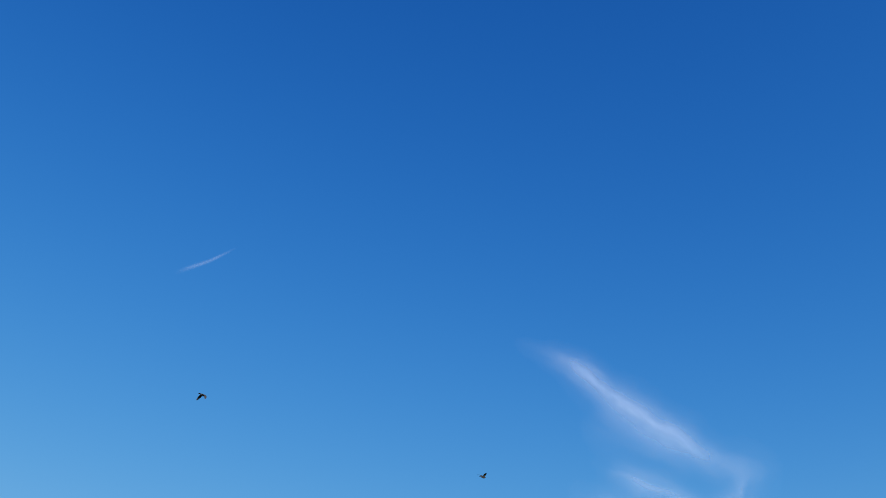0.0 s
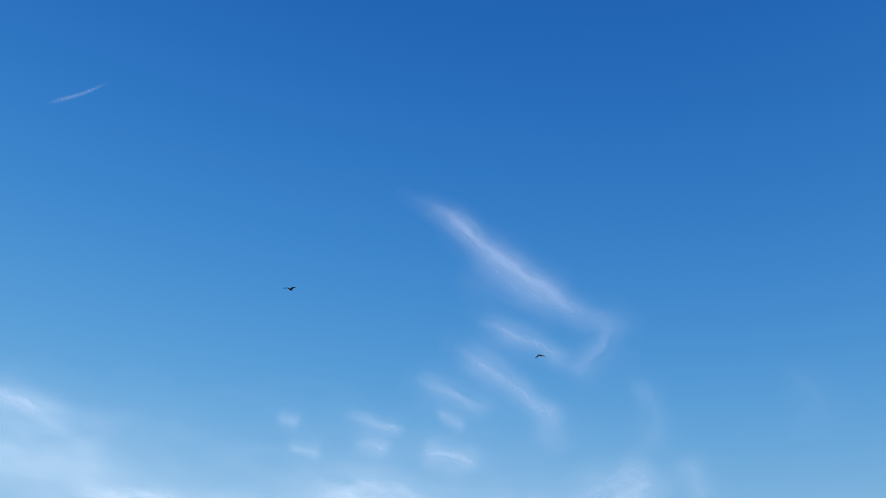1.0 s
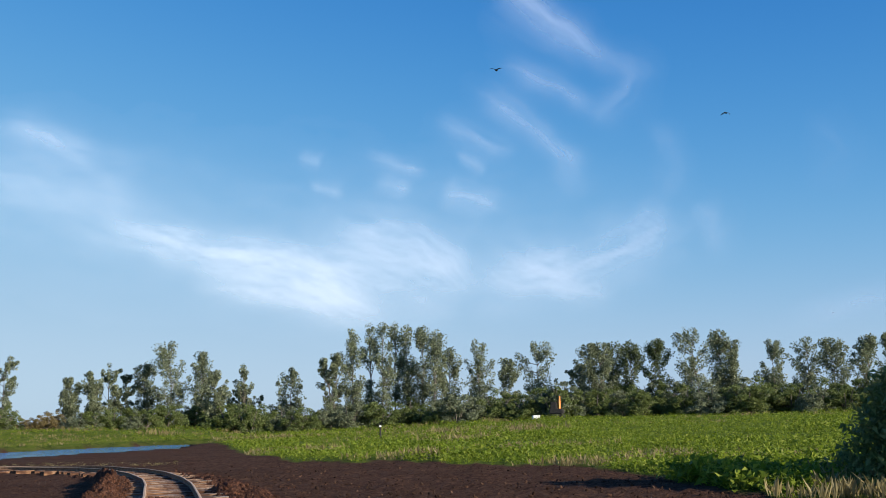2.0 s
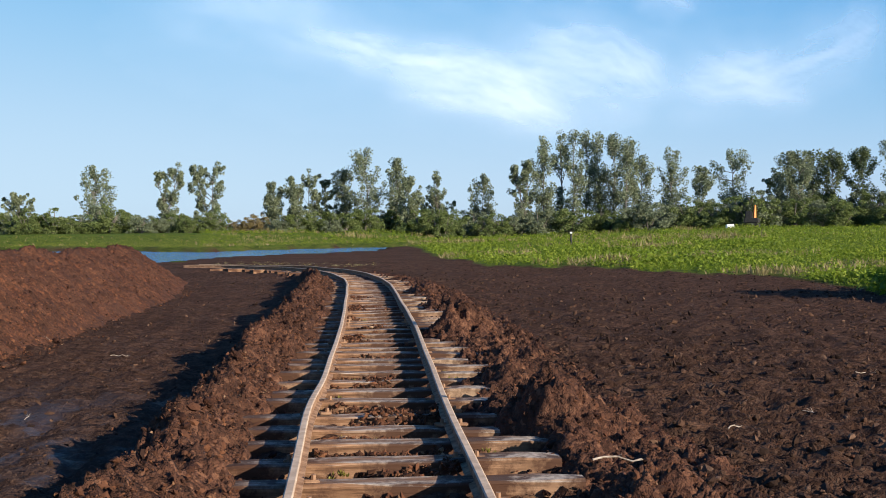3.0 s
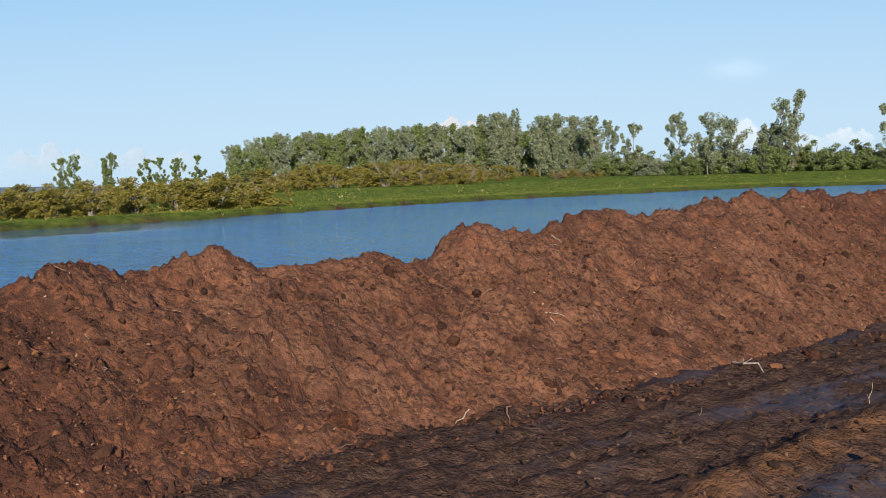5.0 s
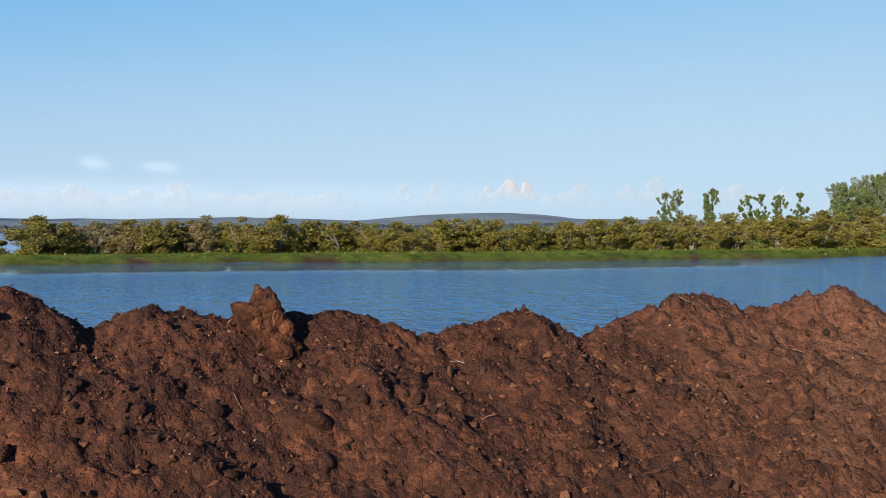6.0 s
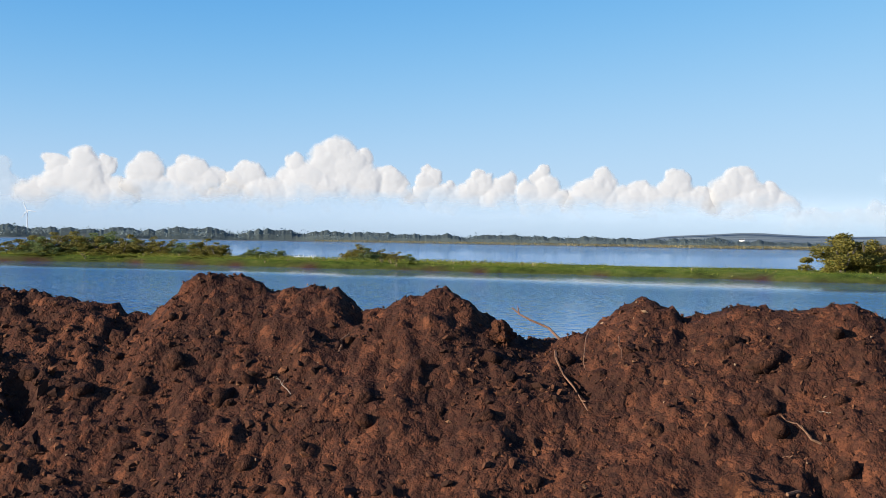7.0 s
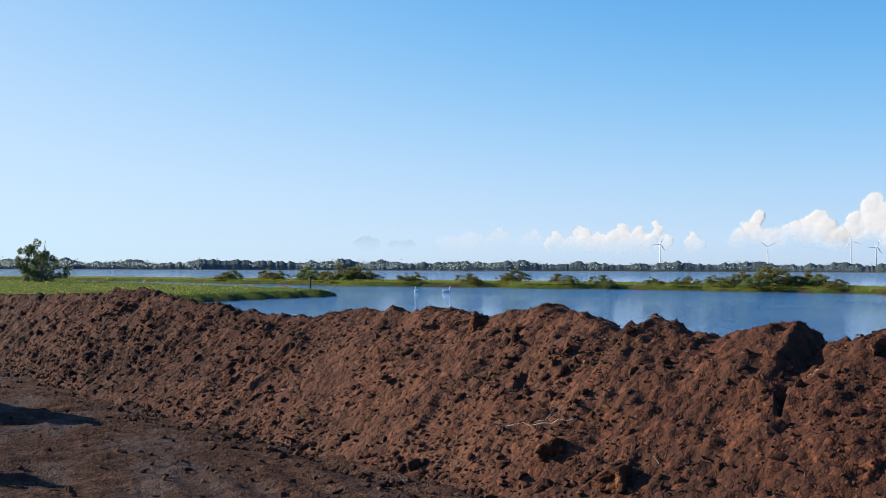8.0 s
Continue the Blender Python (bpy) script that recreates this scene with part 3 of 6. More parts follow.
def bank_at(s, u):
    """The bank's surface: places for many (metres along, metres up its face from the foot)."""
    k = np.clip((s / 0.05), 0, len(BANK_S) - 1.001)
    i = k.astype(int)
    f = (k - i)[:, None]
    q = BANK_Q[i] * (1 - f) + BANK_Q[i + 1] * f
    n = BANK_N[i] * (1 - f) + BANK_N[i + 1] * f
    h = crest(s + 0.10 * fbm(s * 3, u * 3, 2) * smoothstep(0, 1.5, u))
    soft = (np.interp(s, SOFT_S, SOFT_H) * 1.01 + 0.05) * smoothstep(64.4, 62.0, s)
    top = 1.62 + 0.14 * fbm(s * 0.8, s * 0 + 2, 2)
    face = np.clip(u / top, 0, 1)
    h = soft + (h - soft) * smoothstep(0.55, 1.0, face)
    prof = 0.86 * face + 0.14 * smoothstep(0, 1, face)
    round_off = np.sqrt(np.clip(1 - ((u - top) / 0.75) ** 2, 0, 1))
    back = np.clip(1 - (u - top - 0.12) / 1.5, -1.2, 1)
    z = h * np.where(u < top + 0.12, prof, back)
    big = lumps(s * 1.1, u * 1.1 + 30) ** 2 * 0.05 - 0.02
    mid = 0.05 * fbm(s * 2.6, u * 2.6 + 9, 4, 0.55)
    small = 0.034 * lumps(s * 4.7 + 4, u * 4.7) ** 4 + 0.018 * lumps(s * 11 + 8, u * 11) ** 3 + 0.030 * fbm(s * 14, u * 14, 3, 0.6) - 0.02
    gully = -0.025 * np.clip(fbm(s * 2.2 + u * 0.7, u * 0.35, 3) - 0.16, 0, 1) * 4
    # torn plates and ledges
    ledge = 0.030 * smoothstep(0.03, 0.10, fbm(s * 2.4 + 40, u * 3.0, 4, 0.6)) + 0.026 * smoothstep(0.10, 0.17, fbm(s * 3.7 + 11, u * 4.4, 4, 0.6)) + 0.018 * smoothstep(0.0, 0.06, fbm(s * 8, u * 9 + 3, 3, 0.6)) - 0.03
    small = small + ledge * smoothstep(0.0, 0.5, u)
    slack = 1 - 0.22 * smoothstep(31, 28, s) - 0.25 * smoothstep(23, 20, s) * smoothstep(13, 16, s) + 0.3 * smoothstep(16, 13, s)
    small, mid = small * slack, mid * slack
    fall = smoothstep(-0.25, 0.35, u)
    z = z + fall * (big * smoothstep(0.1, 0.9, u) * smoothstep(top + 0.3, top - 0.5, u) + mid * (0.55 + 0.45 * smoothstep(top, top - 0.6, u)) + small + gully) - 0.05 * (1 - fall)
    for a, b, wa, wb, deep in HOLLOWS:
        p, q2 = (s - a) + 0.45 * (u - b), (u - b) - 0.2 * (s - a)
        d = np.hypot(p / wa, q2 / wb) + 0.5 * fbm(s * 7, u * 7 + 50, 3)
        z = z - 0.55 * deep * smoothstep(1.0, 0.55, d)
    sway = 0.055 * fbm(s * 3.3 + 70, u * 3.3, 3)
    return np.c_[q + n * (u + sway)[:, None], z]


def peat_bank():
    s = np.r_[np.arange(0, 14, 0.04), np.arange(14, 36, 0.021), np.arange(36, 48, 0.03), np.arange(48, 64.1, 0.06)]
    u = np.r_[np.arange(-0.45, 2.2, 0.024), np.arange(2.2, 4.6, 0.12)]
    ss, uu = np.meshgrid(s, u, indexing="ij")
    v = bank_at(ss.ravel(), uu.ravel())
    me = mesh_from("peat_bank", v, grid_faces(len(s), len(u)), M_MOUND)
    spread("dry", me, np.maximum(smoothstep(31, 34, ss) * (1 - 0.6 * smoothstep(38, 45, ss)), 0.6 * smoothstep(23.5, 20, ss) * smoothstep(14, 19, ss)))
    tagged(new("peat_bank", me), "long heap of dug reddish-brown peat along the lake", "peat bank", kind="structure")


peat_bank()


def peat_heap(x, y, wide, tall, seed):
    """A heap of peat, out of view, added to cast shadow on the ground."""
    n = 60
    gx, gy = np.meshgrid(np.linspace(-1.3, 1.3, n), np.linspace(-1.3, 1.3, n), indexing="ij")
    r = np.hypot(gx, gy) + 0.3 * fbm(gx * 2 + seed, gy * 2, 3)
    z = tall * np.clip(1.05 - r, 0, 1) ** 0.9 + 0.12 * fbm(gx * 6 + seed, gy * 6, 4) - 0.08
    me = mesh_from("peat_heap", np.c_[(gx * wide).ravel(), (gy * wide).ravel(), z.ravel()], grid_faces(n, n)[:, ::-1], M_BERM)
    ob = tagged(new("peat_heap", me), "unseen heap of peat added to cast shadow on the bare ground", "peat heap", "peat heaps")
    ob.location = (x, y, 0)


peat_heap(3.3, -14.3, 1.3, 1.3, 3)
peat_heap(2.9, -10.6, 1.1, 1.0, 9)


def line_at(t):
    k = np.clip(t / 0.05, 0, len(LINE_S) - 1.001)
    i = np.asarray(k).astype(int)
    f = (k - i)[..., None]
    return LINE_Q[i] * (1 - f) + LINE_Q[i + 1] * f, LINE_N[i] * (1 - f) + LINE_N[i + 1] * f


def berm_height(tt, vv, side, height, inner, top, outer, fade):
    edge = vv + (0.55 if side < 0 else 0.24) * fbm(tt * 1.3, vv * 1.3 + 5 * side, 3) * smoothstep(outer, top, vv + 0.35 * (side < 0))
    h = np.interp(edge, [inner, top, outer], [0, 1, 0])
    h = h * h * (3 - 2 * h) if side < 0 else np.interp(edge, [inner, inner + 0.32, top, top + 0.18, outer], [0, 0.62, 1, 0.8, 0])
    tall = height * (0.92 + (0.9 if side < 0 else 0.4) * fbm(tt * 0.9, tt * 0 + 3 * side, 3)) * smoothstep(fade, fade - 8, tt)
    bits = 0.10 * fbm(tt * 4.2, vv * 4.2, 4, 0.6) + 0.07 * lumps(tt * 5, vv * 5) ** 2 + 0.06 * lumps(tt * 11, vv * 11) ** 3 + 0.05 * fbm(tt * 16, vv * 16, 3, 0.65) - 0.05
    z = h * tall + bits * smoothstep(0.02, 0.3, h) - 0.05 * (h < 0.01) - 0.02
    if side < 0:
        for a, b, w, g in ((14.1, 1.22, 0.36, 0.36), (21.2, 1.12, 0.42, 0.38), (16.4, 1.15, 0.34, 0.26), (11.5, 1.3, 0.45, 0.18), (18.6, 1.45, 0.4, 0.10), (26.0, 1.25, 0.5, 0.2), (31.0, 1.2, 0.6, 0.2)):
            z = z + g * np.exp(-((tt - a) ** 2 + (vv - b) ** 2) / w ** 2) * (1 + 0.8 * fbm(tt * 5, vv * 5, 3))
    return z


BERMS = [("peat_ridge", "crumbly brown peat ridge heaped beside the rails", 1, 0.44, 0.74, 1.28, 1.56, 44),
         ("peat_ridge", "loose crumbly peat spilled over the sleeper ends", -1, 0.12, 0.68, 1.10, 2.5, 46)]


def berm(name, label, side, height, inner, top, outer, fade):
    """Peat thrown up along one side of the track, over the ends of the sleepers."""
    t = np.r_[np.arange(6.5, 22, 0.034), np.arange(22, 46, 0.08)]
    v = np.arange(inner - 0.15, outer + 0.3, 0.026)
    tt, vv = np.meshgrid(t, v, indexing="ij")
    tt, vv = tt.ravel(), vv.ravel()
    z = berm_height(tt, vv, side, height, inner, top, outer, fade)
    q, n = line_at(tt)
    me = mesh_from(name, np.c_[q + n * (side * vv)[:, None], z], grid_faces(len(t), len(v))[:, ::side], M_BERM)
    tagged(new(name, me), label, "peat ridge", kind="structure")


for row in BERMS:
    berm(*row)


def clod_meshes(kinds, seed, faces):
    """Ragged little lumps, as points and triangles."""
    rnd, out = random.Random(seed), []
    for k in range(kinds):
        bm = bmesh.new()
        if faces == 8:
            for a in ((1, 0, 0), (0, 1, 0), (-1, 0, 0), (0, -1, 0), (0, 0, 1), (0, 0, -1)):
                bm.verts.new(a)
            bm.verts.ensure_lookup_table()
            for a, b in ((0, 1), (1, 2), (2, 3), (3, 0)):
                bm.faces.new([bm.verts[i] for i in (a, b, 4)])
                bm.faces.new([bm.verts[i] for i in (b, a, 5)])
        else:
            bmesh.ops.create_icosphere(bm, subdivisions=1 if faces == 20 else 2, radius=1.0)
        bm.verts.index_update()
        for v in bm.verts:
            v.co *= 1 + rnd.uniform(-0.38, 0.42) * (1 if faces < 80 else 0.55)
            v.co.z *= 0.75
        out.append((np.array([v.co[:] for v in bm.verts]), np.array([[v.index for v in f.verts] for f in bm.faces])))
        bm.free()
    return out


def scatter_mesh(shapes, spots, material, name, smooth=False):
    """Many small lumps in one mesh: spots of (x, y, z, size)."""
    rng = np.random.RandomState(len(spots))
    kind = rng.randint(0, len(shapes), len(spots))
    vs, fs, n = [], [], 0
    for k, (v, f) in enumerate(shapes):
        p = spots[kind == k]
        m = len(p)
        q = rng.normal(size=(m, 4)) * (0.5, 0.5, 1.6, 1.0)
        q /= np.linalg.norm(q, axis=1)[:, None]
        x, y, z, w = q.T
        turn = np.stack([np.stack([1 - 2 * (y * y + z * z), 2 * (x * y - z * w), 2 * (x * z + y * w)], -1), np.stack([2 * (x * y + z * w), 1 - 2 * (x * x + z * z), 2 * (y * z - x * w)], -1), np.stack([2 * (x * z - y * w), 2 * (y * z + x * w), 1 - 2 * (x * x + y * y)], -1)], 1)
        long = np.stack([rng.uniform(0.8, 1.9, m), rng.uniform(0.7, 1.2, m), np.ones(m)], -1)
        at = np.einsum("mij,mvj->mvi", turn, v[None] * long[:, None]) * p[:, 3, None, None] + p[:, None, :3]
        vs.append(at.reshape(-1, 3))
        fs.append((f[None] + n + (np.arange(m) * len(v))[:, None, None]).reshape(-1, 3))
        n += m * len(v)
    return mesh_from(name, np.concatenate(vs), np.concatenate(fs), material, smooth=smooth)


def clods():
    rng = np.random.RandomState(5)
    tiny, small, large = clod_meshes(8, 3, 8), clod_meshes(8, 4, 20), clod_meshes(6, 5, 80)

    def on_bank(n, low, high, shapes, label, sink, foot, material):
        s = np.r_[rng.uniform(9, 46, int(n * 0.85)), rng.uniform(5, 62, n - int(n * 0.85))]
        u = np.where(rng.rand(n) < foot, rng.normal(-0.05, 0.2, n), rng.uniform(0, 2.0, n))
        patch = fbm(s * 1.4, u * 1.4, 3)
        keep = rng.rand(n) < 0.75 + 1.3 * patch
        keep &= (u < 1.45) | (high < 0.03)
        if high > 0.05:
            keep &= (s < 30) | (rng.rand(n) < 0.3)
        s, u = s[keep], u[keep]
        p = bank_at(s, u)
        size = low + (high - low) * rng.rand(len(s)) ** 2.6
        p[:, 2] = np.maximum(p[:, 2], -0.01) + size * sink
        tagged(new("peat_crumbs", scatter_mesh(shapes, np.c_[p, size], material, "peat_crumbs", shapes is large)), label, "peat clods", kind="stuff")

    on_bank(60000, 0.004, 0.013, tiny, "fine crumbs of brown peat covering the bank", 0.35, 0.12, M_CRUMB)
    on_bank(15000, 0.009, 0.030, small, "loose reddish and dark clods of peat on the bank", 0.1, 0.25, M_DARKCRUMB)
    on_bank(1500, 0.024, 0.072, large, "big half-buried clods of peat in the bank", -0.35, 0.3, M_CLOD)

    def by_track(n, low, high, shapes, label, material):
        t = rng.uniform(6.6, 34, n)
        left = rng.rand(n) < 0.55
        v = np.where(left, rng.normal(1.12, 0.26, n), rng.gamma(2.6, 0.34, n) + 0.7)
        keep = (v > 0.56) & (v < 3.2)
        t, v, left = t[keep], v[keep], left[keep]
        q, k = line_at(t)
        xy = q + k * np.where(left, v, -v)[:, None]
        size = low + (high - low) * rng.rand(len(t)) ** 2.6
        z = np.where(left, berm_height(t, v, *BERMS[0][2:]), berm_height(t, v, *BERMS[1][2:]))
        z = np.maximum(z, np.where(v < 1.15, 0.06 * (rng.rand(len(t)) < 0.6), 0.0)) + size * 0.2
        tagged(new("peat_crumbs", scatter_mesh(shapes, np.c_[xy, z, size], material, "peat_crumbs")), label, "peat clods", kind="stuff")

    by_track(34000, 0.004, 0.013, tiny, "fine crumbs of peat along the track", M_CRUMB)
    by_track(5200, 0.010, 0.028, small, "loose dark clods of peat beside the track", M_DARKCRUMB)
    by_track(120, 0.026, 0.05, large, "big clods of peat beside the track", M_CLOD)
    # between the sleepers
    n = 15000
    t, v = rng.uniform(7, 30, n), rng.uniform(-0.44, 0.44, n)
    keep = fbm(t * 1.7, v * 2.2, 3) > -0.14
    t, v = t[keep], v[keep]
    q, k = line_at(t)
    size = 0.008 + 0.020 * rng.rand(len(t)) ** 2.5
    z = 0.055 + 0.2 * np.clip(fbm(t * 1.7, v * 2.2, 3), 0, 0.4)
    tagged(new("peat_crumbs", scatter_mesh(tiny, np.c_[q + k * v[:, None], z, size], M_CRUMB, "peat_crumbs")), "peat crumbs filling the gaps between the sleepers", "peat clods", kind="stuff")
    # over the field and the wet strip
    n = 46000
    az, r = np.radians(np.r_[rng.uniform(-26, 48, n - 6000), rng.uniform(150, 190, 6000)]), 5 + 36 * rng.rand(n) ** 1.8
    x, y = -np.sin(az) * r, np.cos(az) * r
    z, c, *_, u, w = land(x, y)
    ok = ((w < -1.5) | ((w > 1.9) & (u < -0.1)) | ((y < -5) & (u < -0.1))) & (c < 0.2) & (rng.rand(n) < np.where((w > 0) & (y > 0), 0.35, 1.0))
    size = (0.006 + 0.030 * rng.rand(n) ** 4) * np.where(w > 0, 0.7, 1.0)
    tagged(new("peat_crumbs", scatter_mesh(small, np.c_[x, y, z + size * 0.2, size][ok], M_FIELDCRUMB, "peat_crumbs")), "dark peat crumbs strewn over the bare ground", "peat clods", kind="stuff")


clods()


# ---------------------------------------------------------------- the track
def rail_mesh(side):
    """A flat-bottomed rail, bent as the line bends, with a kink of its own."""
    prof = [(-0.045, 0.0), (0.045, 0.0), (0.045, 0.010), (0.010, 0.022), (0.010, 0.075), (0.026, 0.084), (0.026, 0.102), (0.018, 0.108), (-0.018, 0.108), (-0.026, 0.102), (-0.026, 0.084), (-0.010, 0.075), (-0.010, 0.022), (-0.045, 0.010)]
    t = np.arange(0.5, 52, 0.25)
    q, n = line_at(t)
    off = side * (GAUGE / 2 + 0.03 * np.exp(-((t - 14.6) / 1.2) ** 2) * (side > 0)) + 0.03 * fbm(t * 0.22 + 5 * side, t * 0, 2)
    dip = 0.03 * fbm(t * 0.3, t * 0 + 7 + side, 2)
    k = len(prof)
    v = np.zeros((len(t), k, 3))
    for j, (a, b) in enumerate(prof):
        v[:, j, :2] = q + n * (off + a)[:, None]
        v[:, j, 2] = 0.118 + b + dip
    me = mesh_from("rail", v.reshape(-1, 3), grid_faces(len(t), k, True)[:, ::-1], M_RAIL, smooth=False)
    me.materials.append(M_RAILTOP)
    idx = np.zeros(len(me.polygons), np.int32).reshape(len(t) - 1, k)
    idx[:, 6:9] = 1
    me.polygons.foreach_set("material_index", idx.ravel())
    return me


def sleeper_shape(seed):
    rnd = random.Random(seed)
    bm = bmesh.new()
    n = 9
    rings = []
    w0, h0 = rnd.uniform(0.085, 0.105), rnd.uniform(0.08, 0.095)
    for k in range(n):
        x = -1.0 + 2.0 * k / (n - 1)
        w, h = w0 * rnd.uniform(0.92, 1.06), h0 * rnd.uniform(0.94, 1.04)
        if k in (0, n - 1):
            w, h, x = w * rnd.uniform(0.86, 1), h * 0.94, x + rnd.uniform(-0.03, 0.03)
        c = 0.014
        ring = [(-w, -h), (w, -h), (w, h - c), (w - c, h), (-w + c, h), (-w, h - c)]
        rings.append([bm.verts.new((x, a + 0.006 * rnd.uniform(-1, 1), b + 0.005 * rnd.uniform(-1, 1))) for a, b in ring])
    for a, b in zip(rings, rings[1:]):
        for j in range(6):
            bm.faces.new((a[j], a[(j + 1) % 6], b[(j + 1) % 6], b[j]))
    bm.faces.new(rings[0][::-1])
    bm.faces.new(rings[-1])
    bmesh.ops.recalc_face_normals(bm, faces=bm.faces)
    me = bpy.data.meshes.new("sleeper")
    bm.to_mesh(me)
    bm.free()
    me.materials.append(M_SLEEPER)
    return me


def clip_shape():
    bm = bmesh.new()
    bm_box(bm, 0, 0, 0.012, 0.09, 0.05, 0.022, bevel=0.006)
    got = bmesh.ops.create_cone(bm, cap_ends=True, segments=6, radius1=0.017, radius2=0.014, depth=0.03, matrix=Matrix.Translation((0.01, 0, 0.036)))
    me = bpy.data.meshes.new("rail_spike")
    bm.to_mesh(me)
    bm.free()
    me.materials.append(M_RAIL)
    return me


def railway_track():
    track = tagged(new("railway_track"), "old narrow-gauge rails on weathered timber sleepers across the bog", "railway track", kind="structure")
    for side in (1, -1):
        part_of("rail", rail_mesh(side), track, "brown rusted steel rail with a worn head")
    rnd = random.Random(12)
    shapes, clip = [sleeper_shape(k) for k in range(8)], clip_shape()
    t = 3.0
    while t < 50:
        q, n = line_at(np.array([t]))
        a = math.atan2(n[0, 1], n[0, 0]) + math.pi + radians(rnd.uniform(-2.5, 2.5))
        half = rnd.choice((1.0, 1.05, 1.1, 1.18, 1.22))
        shift = rnd.uniform(-0.10, 0.10)
        sl = part_of("sleeper", rnd.choice(shapes), track)
        m = Matrix.Translation((q[0, 0] + n[0, 0] * shift, q[0, 1] + n[0, 1] * shift, 0.033 + rnd.uniform(-0.012, 0.008))) @ Matrix.Rotation(a, 4, "Z")
        sl.matrix_basis = m @ Matrix.Rotation(radians(rnd.uniform(-1, 1)), 4, "Y") @ Matrix.Diagonal((half, rnd.uniform(0.9, 1.12), 1, 1))
        if t < 26:
            for side in (1, -1):
                for out in (1, -1):
                    if rnd.random() < 0.55:
                        continue
                    w = side * GAUGE / 2 + out * 0.075
                    c = part_of("rail_spike", clip, track)
                    c.matrix_basis = Matrix.Translation((q[0, 0] + n[0, 0] * w, q[0, 1] + n[0, 1] * w, 0.114)) @ Matrix.Rotation(a + (0 if out * side < 0 else math.pi), 4, "Z")
        t += rnd.uniform(0.52, 0.64)


railway_track()


# ---------------------------------------------------------------- trees and plants
def leaf_quads(centres, sizes, rng, droop=0.0):
    """A small bent leaf spray at each centre."""
    n = len(centres)
    a = rng.normal(size=(n, 3))
    a[:, 2] = a[:, 2] * 0.8 - droop
    a /= np.linalg.norm(a, axis=1)[:, None]
    b = np.cross(a, rng.normal(size=(n, 3)))
    b /= np.linalg.norm(b, axis=1)[:, None]
    w, l = sizes[:, None] * rng.uniform(0.55, 0.9, (n, 1)), sizes[:, None]
    v = np.stack([centres - a * l * 0.5, centres + b * w * 0.5 + a * l * 0.1, centres + a * l * 0.55 - b * w * 0.2], 1)
    return v.reshape(-1, 3), np.arange(n * 3).reshape(n, 3)


def clumps(lobes, per, size, rng, flat=1.0, low=0.01):
    """Leaf sprays in a shell round each (centre, radius)."""
    cs, ss = [], []
    for c, r in lobes:
        n = int(per * rng.uniform(0.75, 1.25))
        d = rng.normal(size=(n, 3))
        d *= (r * rng.uniform(0.2, 1.1, n) ** 0.5 / np.linalg.norm(d, axis=1))[:, None]
        d[:, 2] *= flat
        p = np.array(c[:]) + d
        p = p[p[:, 2] > low]
        cs.append(p)
        ss.append(rng.uniform(0.6, 1.35, len(p)) * size)
    return leaf_quads(np.concatenate(cs), np.concatenate(ss), rng, 0.25)


